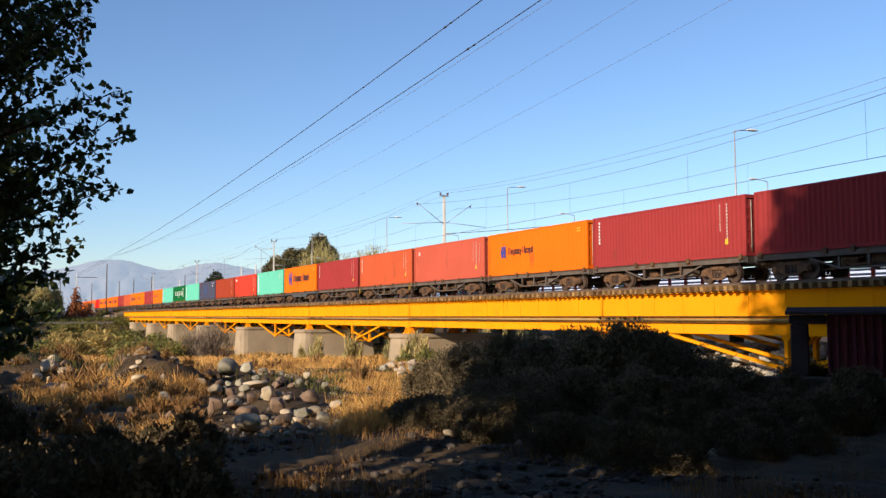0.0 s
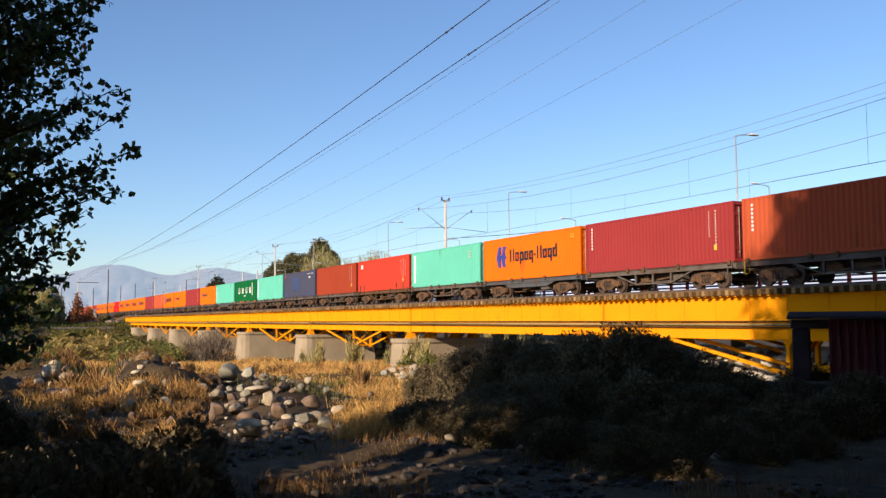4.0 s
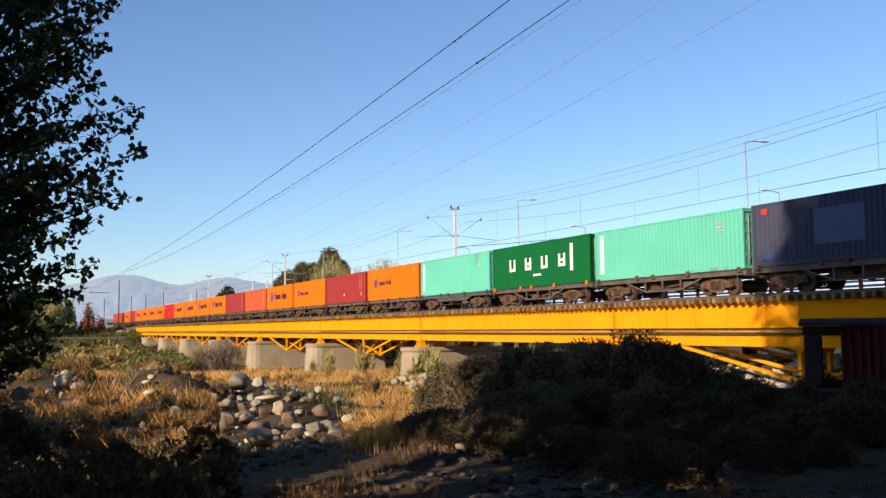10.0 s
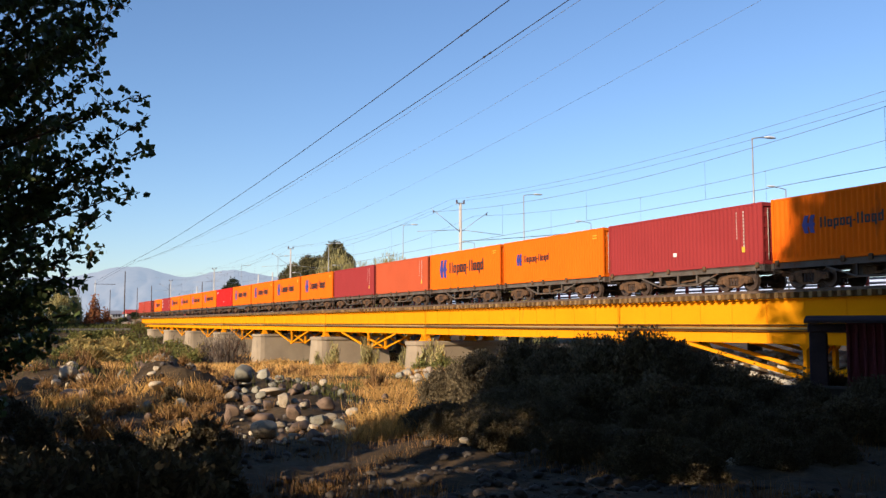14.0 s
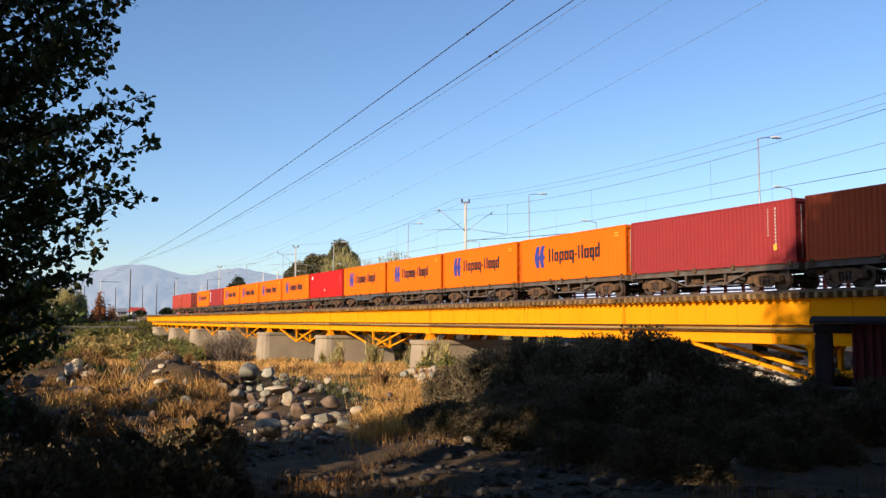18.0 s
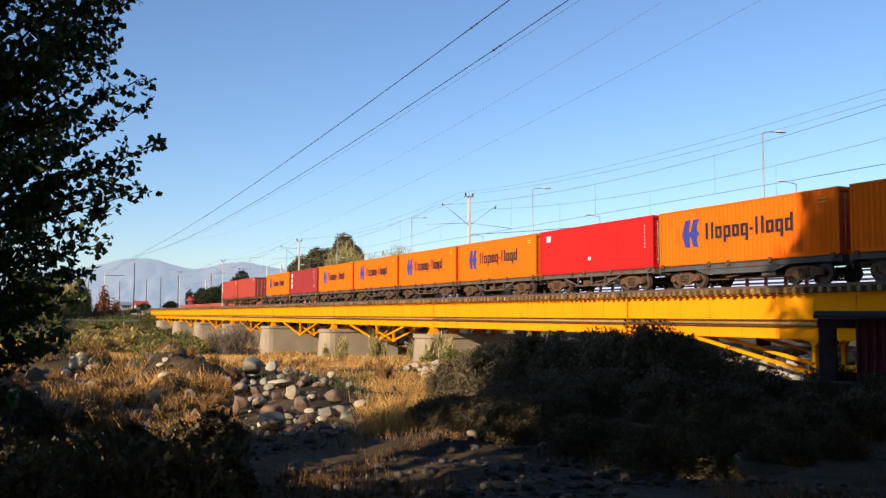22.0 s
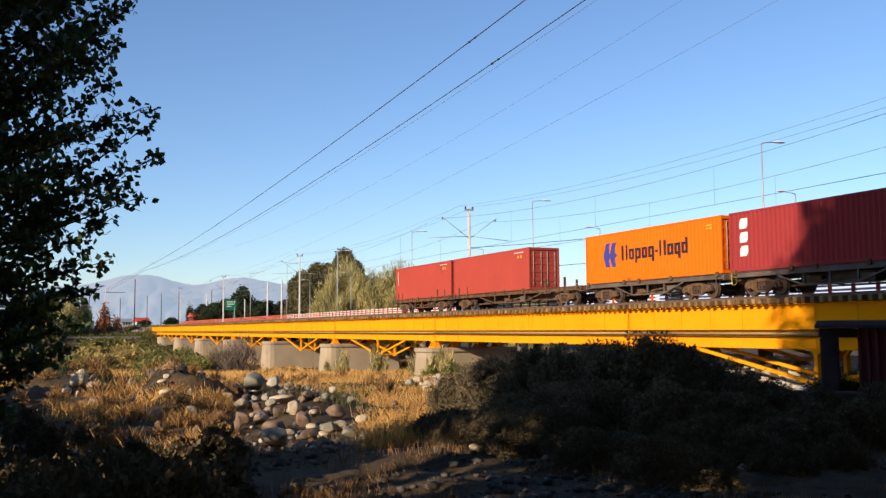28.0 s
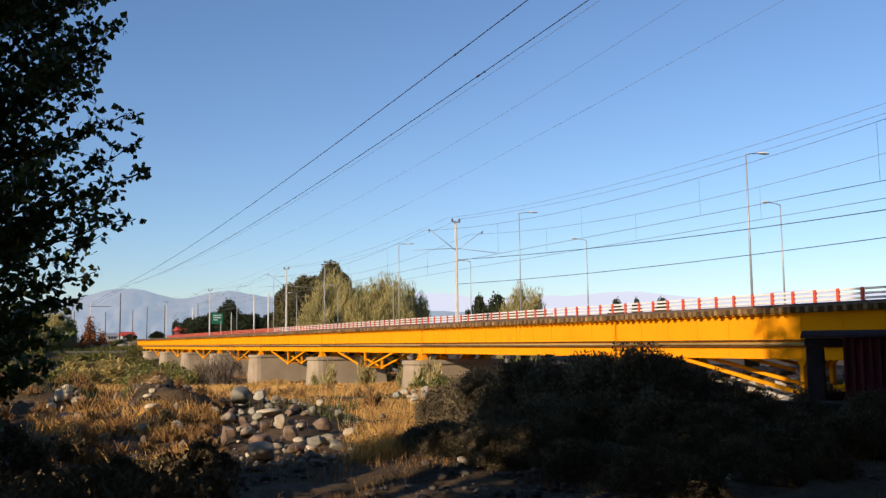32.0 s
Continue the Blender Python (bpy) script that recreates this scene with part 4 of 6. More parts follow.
    if "patch" in marks:
        mark("blue_patch", bars(-2.4, 0.75, 1, 2.6, 1.55, 1), "mark_navy")
        mark("blue_bar", bars(-5.6, 0.28, 1, 1.2, 0.28, 1), "mark_navy")
        mark("blue_bar_right", bars(3.2, 0.25, 1, 1.2, 0.28, 1), "mark_navy")
        mark("red_square", bars(-5.45, 2.38, 1, 0.38, 0.26, 1), "paint_red")
        mark("number_marking", bars(3.3, 2.50, 4, 0.42, 0.06, 0.55, True), "mark_white")
        mark("code_bars", bars(3.9, 2.02, 1, 0.5, 0.20, 1), "mark_white")
    if "yellow" in marks:
        mark("yellow_plates", bars(4.5, 2.22, 2, 0.16, 0.18, 0.42, True), "mark_yellow")
        mark("number_marking", bars(4.0, 2.58, 4, 0.26, 0.05, 0.36, True), "mark_white")
    return c


CACHE = {}


def wagon(length, style, loaded=True):
    """A four-axle container flat wagon; origin at rail level under its middle."""
    w = thing("flat_wagon", {0: "weathered grey-brown container flat wagon with strut bracing", 1: "rusty blue-grey container flat wagon with deep sill",
                             2: "rusty brown container flat wagon with side stakes", 3: "grey-brown container flat wagon with yellow step rails", 4: "grey-brown container flat wagon with orange locks"}[style], "railway wagon", "wagons of the train")
    fm = ("wagon_frame", "wagon_blue", "wagon_rust", "wagon_frame", "wagon_frame")[style]
    h = length / 2
    for s in (-1, 1):
        sill = Shape()
        y = s * 1.18
        zt, zb = FLOOR - 0.03, FLOOR - 0.29
        sill.box(-h, h, y - 0.012, y + 0.012, zb, zt)
        sill.box(-h, h, y - 0.07 * (s > 0) - 0.07 * (s < 0), y + 0.07, zt - 0.025, zt - 0.001)
        sill.box(-h, h, y - 0.07, y + 0.07, zb - 0.001, zb + 0.022)
        if style == 1:
            sill.loft([[(x, y - 0.02, zb), (x, y + 0.02, zb), (x, y + 0.02, z), (x, y - 0.02, z)] for x, z in ((-h * 0.52, zb - 0.02), (-h * 0.38, zb - 0.28), (h * 0.38, zb - 0.28), (h * 0.52, zb - 0.02))])
        part("side_sill", sill, fm, w)
        if style != 1:
            tr = Shape()
            d = 0.52
            tr.bar((-h * 0.50, y, zb - 0.02), (-h * 0.24, y, zb - d), 0.07)
            tr.bar((h * 0.50, y, zb - 0.02), (h * 0.24, y, zb - d), 0.07)
            tr.bar((-h * 0.24, y, zb - d), (h * 0.24, y, zb - d), 0.07)
            part("truss_rod", tr, "pale_steel" if style == 0 and length < 12.0 else fm, w)
            for x in (-0.24, 0.0, 0.24):
                part("strut", Shape().box(h * x - 0.05, h * x + 0.05, y - 0.04, y + 0.04, zb - d, zb - 0.003), fm, w)
        if style == 2:
            for x in (-0.88, -0.72, 0.55, 0.8):
                part("stake", Shape().rbox(h * x - 0.05, h * x + 0.05, y + s * 0.02 - 0.02 - 0.05, y + s * 0.02 + 0.07, zt - 0.2, zt + 0.62, 0.01), fm, w)
        for x in (-h + 0.36, -2.1, -0.7, 2.1, h - 0.36):
            part("container_lock", Shape().rbox(x - 0.11, x + 0.11, s * 1.22 - 0.04 + s * 0.045, s * 1.22 + 0.04 + s * 0.045, zt - 0.14, zt + 0.12, 0.02), "paint_orange" if style == 4 else "wagon_rust", w)
    c = Shape()
    c.box(-h - 0.05, h + 0.05, -0.32, 0.32, FLOOR - 0.42, FLOOR - 0.14)
    c.loft([[(x, -0.3, z), (x, 0.3, z), (x, 0.3, FLOOR - 0.42), (x, -0.3, FLOOR - 0.42)] for x, z in ((-h + 3.6, 0.60), (-h + 4.2, 0.42), (h - 4.2, 0.42), (h - 3.6, 0.60))])
    part("centre_sill", c, fm, w)
    part("brake_rigging", Shape().bar((-h + 3.2, -0.6, 0.42), (h - 3.2, -0.55, 0.46), 0.06, 0.10).bar((-1.2, -0.9, 0.5), (1.5, -0.9, 0.72), 0.05, 0.08), "wagon_rust", w)
    part("equipment_box", Shape().rbox(1.3, 2.2, -1.05, -0.55, 0.42, 0.80, 0.03), "wagon_frame", w)
    x = -h + 0.1
    n = 9
    for i in range(n):
        xx = -h + 0.08 + (2 * h - 0.16) * i / (n - 1)
        part("cross_beam", Shape().box(xx - 0.08, xx + 0.08, -1.15, 1.15, FLOOR - 0.26, FLOOR - 0.032), fm, w)
    t = Shape().turned((0.6, 0.35, 0.62), (1, 0, 0), [(-0.55, 0.05), (-0.5, 0.17), (0.5, 0.17), (0.55, 0.05)], 10)
    part("air_tank", t, "wagon_frame", w)
    part("brake_cylinder", Shape().rbox(-1.6, -0.9, -0.75, -0.4, 0.5, 0.82, 0.04), "wagon_rust", w)
    for e in (-1, 1):
        cp = Shape()
        cp.box(e * h - 0.06, e * h + 0.06, -1.2, 1.2, FLOOR - 0.34, FLOOR - 0.032)
        part("end_beam", cp, fm, w)
        k = Shape().rbox(min(e * h, e * (h + 0.30)), max(e * h, e * (h + 0.30)), -0.14, 0.14, 0.62, 0.90, 0.03)
        part("coupler", k, "wagon_rust", w)
        part("hand_rail", Shape().tube([(e * (h - 0.15), -1.24, FLOOR - 0.05), (e * (h - 0.15), -1.27, FLOOR - 0.62), (e * (h - 0.45), -1.27, FLOOR - 0.62), (e * (h - 0.45), -1.24, FLOOR - 0.05)], 0.02, 5),
             "mark_yellow" if style == 3 else fm, w)
        bogie(w, e * (h - 2.05))
    return w


def bogie(w, x):
    b = new("bogie")
    b.parent = w
    b.matrix_basis = pose(x, 0, 0)
    if "frame" not in CACHE:
        f = Shape()
        # cast side frame: a shallow arch with spring window
        top = [(-1.12, 0.50), (-1.05, 0.66), (-0.62, 0.72), (-0.35, 0.80), (0.35, 0.80), (0.62, 0.72), (1.05, 0.66), (1.12, 0.50)]
        bot = [(-1.12, 0.38), (-0.72, 0.38), (-0.46, 0.22), (-0.30, 0.16), (0.30, 0.16), (0.46, 0.22), (0.72, 0.38), (1.12, 0.38)]
        for (xa, za), (xb, zb), (xc, zc), (xd, zd) in zip(top, top[1:], bot, bot[1:]):
            if abs(xa) < 0.4 and abs(xb) < 0.4:
                f.loft([[(xa, y, za - 0.14), (xb, y, zb - 0.14), (xb, y, zb), (xa, y, za)] for y in (-0.07, 0.07)])
                f.loft([[(xc, y, zc), (xd, y, zd), (xd, y, zd + 0.10), (xc, y, zc + 0.10)] for y in (-0.07, 0.07)])
            else:
                f.loft([[(xc, y, zc), (xd, y, zd), (xb, y, zb), (xa, y, za)] for y in (-0.07, 0.07)])
        CACHE["frame"] = f.mesh("side_frame", "wagon_rust")
        s = Shape()
        for dx in (-0.2, 0.0, 0.2):
            s.turned((dx, 0, 0.27), (0, 0, 1), [(i * 0.04, 0.085 if i % 2 else 0.06) for i in range(10)], 8)
        CACHE["spring"] = s.mesh("spring", "wheel_steel")
        wh = Shape().turned((0, 0, 0), (0, 1, 0), [(-0.07, 0.10), (-0.065, 0.15), (-0.03, 0.20), (-0.03, 0.36), (-0.065, 0.39), (-0.065, 0.455), (0.045, 0.465), (0.05, 0.49), (0.075, 0.49), (0.075, 0.39), (0.03, 0.36), (0.03, 0.2), (0.07, 0.12)], 24)
        wh.smooth = False
        CACHE["wheel"] = wh.mesh("wheel", "wheel_steel")
        CACHE["axle"] = Shape().turned((0, 0, 0), (0, 1, 0), [(-1.12, 0.06), (-0.95, 0.075), (-0.8, 0.09), (0.8, 0.09), (0.95, 0.075), (1.12, 0.06)], 10).mesh("axle", "wheel_steel")
        CACHE["axle_box"] = Shape().rbox(-0.14, 0.14, -0.11, 0.11, -0.14, 0.13, 0.04).mesh("axle_box", "wagon_rust")
        CACHE["bolster"] = Shape().rbox(-0.17, 0.17, -1.12, 1.12, 0.46, 0.74, 0.04).mesh("bolster", "wagon_rust")
    part("bolster", CACHE["bolster"], None, b)
    for s in (-1, 1):
        part("side_frame", CACHE["frame"], None, b, at=pose(0, s * 1.10, 0))
        part("spring", CACHE["spring"], None, b, at=pose(0, s * 1.10, 0))
    for dx in (-0.88, 0.88):
        part("axle", CACHE["axle"], None, b, at=pose(dx, 0, 0.46))
        for s in (-1, 1):
            part("wheel", CACHE["wheel"], None, b, at=pose(dx, s * 0.84, 0.46, 0, 0, 0 if s < 0 else 180))
            part("axle_box", CACHE["axle_box"], None, b, at=pose(dx, s * 1.13, 0.47))


ORANGE = "orange forty-foot container with a blue emblem and dark lettering bars"
CONSIST = [
    ("maroon", "codes", "dark maroon corrugated forty-foot container"),
    ("maroon", "left codes", "dark maroon container with white codes"),
    ("orange", "tiny", "orange container with a small blue emblem"),
    ("faded_red", "square codes", "faded brick-red corrugated steel container"),
    ("orange_red", "left codes", "orange-red container with a column of white bars"),
    ("maroon", "left codes", "dark maroon container with white codes"),
    ("orange", "word", ORANGE),
    ("mint", "strip bars", "mint green container with a white strip"),
    ("red", "square codes", "bright red container with a white square"),
    ("brick_red", "codes", "rust-red corrugated forty-foot steel container"),
    ("navy", "patch", "grey-navy container with a painted blue patch"),
    ("mint", "strip", "mint green container with a white strip"),
    ("green", "big", "dark green container with large white letter bars"),
    ("mint", "strip", "mint green container with a white strip"),
    ("orange", "tiny", "orange container with a small blue emblem"),
    ("maroon", "codes small", "dark maroon container with white codes"),
    ("orange", "tiny", "orange container with a small blue emblem"),
    ("orange", "word", ORANGE),
    ("orange_red", "codes", "orange-red corrugated forty-foot steel container"),
    ("maroon", "codes", "dark maroon corrugated forty-foot container"),
    ("orange", "word", ORANGE), ("orange", "word", ORANGE), ("orange", "word", ORANGE), ("orange", "word", ORANGE),
    ("crimson", "square small", "crimson container with a white square"),
    ("orange", "word", ORANGE), ("orange", "word", ORANGE), ("orange", "word", ORANGE), ("orange", "word", ORANGE),
    ("maroon", "three codes", "dark maroon container with three white blocks"),
    ("orange", "word", ORANGE),
    ("tail_red", "yellow", "dark red container with doors facing forward"),
    ("tail_red", "left yellow", "red container at the tail of the train"),
]
SWAY = []                             # (branch, pose, phase)
TRAIN = []                            # (object, distance behind the head, height)


def build_train():
    styles = [0, 0, 0, 0, 3, 0, 1, 0, 2, 0, 0, 0, 4, 1, 0, 0, 0, 0, 0, 0, 0, 0, 0, 1, 0, 0, 0, 0, 0, 3, 0, 2, 2]
    made, boxes = {}, {}
    for i, (color, marks, label) in enumerate(CONSIST):
        back = -PITCH * i + LC / 2
        wb, length = back, PITCH - 0.52
        if i == 31:
            back = -401.87 + LC / 2
            length = 18.7
            wb = -401.87 - 0.1 + length / 2
        if i == 32:
            back = wb = -414.60 + LC / 2
        k = (styles[i], length)
        if k in made:
            w = copy_thing(made[k], pose(0, 0, 0))
        else:
            w = made[k] = wagon(length, styles[i])
        TRAIN.append((w, wb, RAIL_Z))
        bk = (color, marks)
        if bk in boxes:
            c = copy_thing(boxes[bk], pose(0, 0, 0))
        else:
            c = boxes[bk] = container(color, marks, label)
        TRAIN.append((c, back, RAIL_Z + FLOOR))


def motions():
    """The train gathers speed gently from 12.5 to 13.9 m/s: seconds and the place of its head."""
    way = ((0, -31.75), (3, 5.85), (6, 43.65), (9, 82.0), (13, 133.75), (16, 172.9), (19, 212.75), (23, 266.05), (25.5, 300.1), (28, 334.65), (32, 390.4))
    for ob, back, z in TRAIN:
        walk(ob, [(t, pose(x + back, 0, z)) for t, x in way])
    for ob, m, k in SWAY:
        walk(ob, [(t * 0.5, m @ pose(0, 0, 0, 1.3 * math.sin(t * 0.9 + k) + 0.7 * math.sin(t * 2.1 + 2 * k), 1.1 * math.sin(t * 1.2 + 3 * k), 0.8 * math.sin(t * 0.7 + k))) for t in range(65)])


# ---- plants and stones ----
def bearing(az, d):
    """A place on the land: degrees from -x towards +y, and metres from the camera."""
    a = radians(az)
    x, y = EYE[0] - d * math.cos(a), EYE[1] + d * math.sin(a)
    return x, y


def clumps(n_clump, n, rx, ry, rz, z0, tight=0.13, shell=0.5):
    """Leaf places in many small clumps inside an ellipsoid standing on z0."""
    u = unit(n_clump) * (shell + (1 - shell) * rng.uniform(size=(n_clump, 1)))
    u[:, 2] = np.abs(u[:, 2]) * 1.0 - 0.12
    u[:, :2] *= 1 + 0.25 * rng.normal(size=(n_clump, 1))
    c = u * np.array([rx, ry, rz]) + np.array([0, 0, z0])
    k = rng.integers(0, n_clump, n)
    s = tight * (0.6 + 0.8 * rng.uniform(size=(n_clump, 1)))
    p = c[k] + np.clip(rng.normal(size=(n, 3)), -1.7, 1.7) * s[k] * np.array([rx, ry, rz])
    p[:, 2] = np.maximum(p[:, 2], 0.02)
    return p


def shrub(name, label, category, group, w, h, leaf, mat, n, n_clump, stems=9, stem_mat="twig_grey", upright=0.0, long=1.8, shoots=0):
    t = thing(name, label, category, group)
    bunch = Shape()
    for i in range(stems):
        a = 2 * math.pi * i / stems + rng.uniform(-0.3, 0.3)
        r = w * 0.5 * rng.uniform(0.35, 0.8)
        top = h * rng.uniform(0.55, 0.95)
        s = Shape().tube([(0.05 * math.cos(a), 0.05 * math.sin(a), -0.1), (r * 0.45 * math.cos(a), r * 0.45 * math.sin(a), top * 0.5), (r * math.cos(a), r * math.sin(a), top)], [0.03, 0.02, 0.006], 4)
        if stems <= 12:
            part("stem", s, stem_mat, t)
        else:
            bunch.v, bunch.f, bunch.smooth = bunch.v + s.v, bunch.f + [tuple(q + len(bunch.v) for q in f) for f in s.f], True
    if stems > 12:
        tagged(part("stalk", bunch, stem_mat, t), kind="stuff")
    p = clumps(n_clump, n, w / 2, w / 2, h * 0.92, 0.05)
    q = leaf_quads(p, leaf, long, droop=-upright)
    if shoots:                               # leafy upright shoots that break the outline
        base = unit(shoots)
        base[:, 2] = np.abs(base[:, 2])
        base = base * np.array([w * 0.44, w * 0.44, h * 0.78])
        out = base / np.linalg.norm(base, axis=1, keepdims=True) * 0.45 + np.array([0, 0, 0.8]) + 0.2 * rng.normal(size=(shoots, 3))
        k, f = np.repeat(np.arange(shoots), 46), rng.uniform(0, 1, (shoots * 46, 1))
        ln = h * rng.uniform(0.05, 0.16, (shoots, 1))
        tip = base[k] + out[k] * ln[k] * f + rng.normal(size=(shoots * 46, 3)) * (0.06 - 0.04 * f)
        q = np.concatenate([q, leaf_quads(tip, leaf, long, droop=-upright)])
    part("foliage", quads_mesh("foliage", q, mat), None, t)
    return t


def scaled(x, y, s, sz=None, turn=0.0, sink=0.03):
    return pose(x, y, ground_z(x, y) - sink, 0, 0, turn) @ Matrix.Diagonal((s, s, sz or s, 1))


def poplar(x, y, height, radius, name_label, visible, clear=0.6):
    """A columnar poplar; the boughs near the camera are parts of their own that sway."""
    z0 = ground_z(x, y)
    t = thing("poplar_tree", name_label, "tree", "poplars on the bank", pose(x, y, z0))
    part("trunk", Shape().tube([(0, 0, -0.3), (0.05, 0.02, height * 0.3), (0.0, 0.06, height * 0.65), (0.02, 0.0, height * 0.97)], [0.26, 0.2, 0.12, 0.03], 9), "bark", t)
    rest_leaf, rest_limb = [], Shape()
    low = 7.6 if visible else 0.0
    count = 0
    limbs = []
    if visible:
        for i in range(150):
            limbs.append((0.15 + low * (i / 150), True))
    nh = int((height - low - 1.5) * (4.2 if visible else 3.6))
    for i in range(nh):
        limbs.append((max(clear, low) + (height - max(clear, low) - 1.5) * i / nh, False))
    for z, close in limbs:
        a = rng.uniform(0, 2 * math.pi)
        taper = (1 - 0.75 * max(0.0, (z / height - 0.55) / 0.45)) * (0.55 + 0.45 * min(1.0, z / 1.5))
        lift = (0.5, 1.2)
        if clear > 5:                         # a broad rounded crown on a bare trunk
            taper = math.sqrt(max(0.04, 1 - ((z - (clear + height) / 2) / ((height - clear) / 2 + 0.3)) ** 2))
            lift = (0.0, 0.3)
        ln = radius * taper * rng.uniform(0.65, 1.05)
        rise = ln * rng.uniform(*lift)
        d = Vector((math.cos(a), math.sin(a), 0))
        pts = [Vector((0, 0, 0)), d * ln * 0.35 + Vector((0, 0, rise * 0.45)), d * ln * 0.75 + Vector((0, 0, rise * 0.85)), d * ln + Vector((0, 0, rise))]
        n = 210 if close else 190
        f = rng.uniform(0.22, 1.0, n) ** 0.8
        idx = np.minimum((f * 3).astype(int), 2)
        pa = np.array([list(p) for p in pts])
        fr = (f * 3 - idx)[:, None]
        base = pa[idx] * (1 - fr) + pa[idx + 1] * fr
        spread = (0.115 if close else 0.24) * radius / 2 * (1.3 - 0.75 * f)[:, None]
        leaves = base + rng.normal(size=(n, 3)) * spread
        size = 0.086 if close else 0.24
        # the boughs that reach into view
        if close and a < math.radians(150) and count < 80 and z > 0.4:
            count += 1
            m = pose(0, 0, z)
            b = part("bough", Shape().tube(pts, [0.035, 0.025, 0.014, 0.005], 5), "bark", t, at=m)
            part("leaves", quads_mesh("leaves", leaf_quads(leaves, size, 1.25), "leaf_poplar"), None, b)
            SWAY.append((b, m, z * 1.7 + a))
        else:
            rest_limb.tube([p + Vector((0, 0, z)) for p in pts], [0.035, 0.025, 0.014, 0.005], 4)
            rest_leaf.append(leaf_quads(leaves + np.array([0, 0, z]), size, 1.25))
    part("limbs", rest_limb, "bark", t)
    part("crown", quads_mesh("crown", np.concatenate(rest_leaf), "leaf_poplar"), None, t)
    return t


REACH = (  # tips of the boughs that stand out from the crown, and their rise
    (1.65, 2.27, 6.15, 1.5), (1.53, 2.07, 5.75, 1.3), (1.50, 2.06, 5.29, 1.2), (1.64, 2.46, 5.01, 0.9), (1.64, 2.50, 4.72, 1.4), (1.66, 2.62, 4.36, 1.0), (1.43, 2.22, 3.95, 0.9),
    (1.52, 2.45, 3.72, 0.7), (1.30, 2.03, 3.39, 0.8), (1.25, 2.02, 2.96, 0.5), (1.15, 1.90, 2.62, 0.6), (1.06, 1.75, 2.25, 0.6))


def long_bough(t, x, y, z, rise):
    """A slender bough with leafy side twigs, swaying on its own."""
    tip = Vector((x, y, rise))
    pts = [tip * f + Vector((0, 0, rise * (f ** 1.5 - f) * 0.7)) for f in (0.0, 0.25, 0.5, 0.7, 0.85, 1.0)]
    wood = Shape().tube(pts, [0.035, 0.028, 0.02, 0.013, 0.008, 0.004], 5)
    spots = []
    for k in range(15):
        f = 0.30 + 0.70 * k / 14
        i = min(4, int(f * 5))
        p = pts[i].lerp(pts[i + 1], f * 5 - i) if k < 14 else pts[-1]
        way = (tip.normalized() * 0.8 + Vector(rng.normal(size=3)) * 0.55 + Vector((0, 0, 0.35))).normalized()
        ln = 0.16 + 0.50 * (1 - f)
        wood.tube([p, p + way * ln * 0.6, p + way * ln], [0.007, 0.005, 0.003], 4)
        for j in range(int(7 + 24 * (1 - f))):
            spots.append(p + way * ln * rng.uniform(0.15, 1.05) + Vector(rng.normal(size=3)) * 0.045)
    m = pose(0, 0, z - rise)
    b = part("bough", wood, "bark", t, at=m)
    part("leaves", quads_mesh("leaves", leaf_quads(np.array([list(v) for v in spots]), 0.085, 1.15), "leaf_poplar"), None, b)
    SWAY.append((b, m, z * 2.3))


def build_bank_trees():
    t = poplar(-13.8, -33.75, 24.0, 2.30, "tall dark green poplar with leaves down to the ground", True)
    for x, y, z, rise in REACH:
        long_bough(t, x, y, z, rise)
    # poplars out of view, added to cast shade and hold off sky light
    p = poplar(-5.5, -37.0, 25.0, 3.0, "unseen tall leafy poplar, added for shade", False)
    for x, y, s in ((-1.5, -39.0, 1.0), (3.0, -41.0, 1.05), (8.0, -43.5, 1.0), (0.5, -45.0, 1.05), (-3.0, -22.5, 0.8), (1.5, -27.0, 0.9), (-6.0, -16.5, 0.8), (-10.0, -10.8, 0.7), (5.0, -33.0, 1.0), (-12.8, -5.5, 0.75), (-8.0, -13.0, 0.85), (-8.0, -5.5, 0.8), (-3.6, -18.0, 0.9), (3.5, -22.5, 1.0), (6.5, -27.5, 1.0), (0.5, -14.0, 0.9), (9.5, -23.0, 1.0), (5.0, -11.0, 0.9)):
        copy_thing(p, scaled(x, y, s, None, x * 40, 0.0))
    # unseen trees with raised crowns: shade the bridge end, let sun reach the stones
    poplar(-8.9, -37.3, 22.5, 2.7, "unseen leafy poplar with a bare lower trunk, added for shade", False, 4.8)
    q = poplar(-12.5, -38.6, 21.2, 4.9, "unseen tree with a rounded crown on a bare trunk, added for shade", False, 5.5)
    for x, y, s in ((-7.6, -40.0, 0.8), (-4.0, -42.5, 1.0), (-10.2, -40.8, 0.8), (-8.8, -43.0, 0.9), (-6.2, -41.5, 0.8)):
        copy_thing(q, scaled(x, y, s, 1.3, x * 40, 0.0))
    # wide crowns above the view, added to darken the near bank
    for x, y in ((-3.2, -26.0), (1.5, -30.5), (2.0, -36.5), (-3.5, -40.0), (-1.0, -20.5)):
        copy_thing(q, scaled(x, y, 1.15, 1.3, x * 55, 0.0))


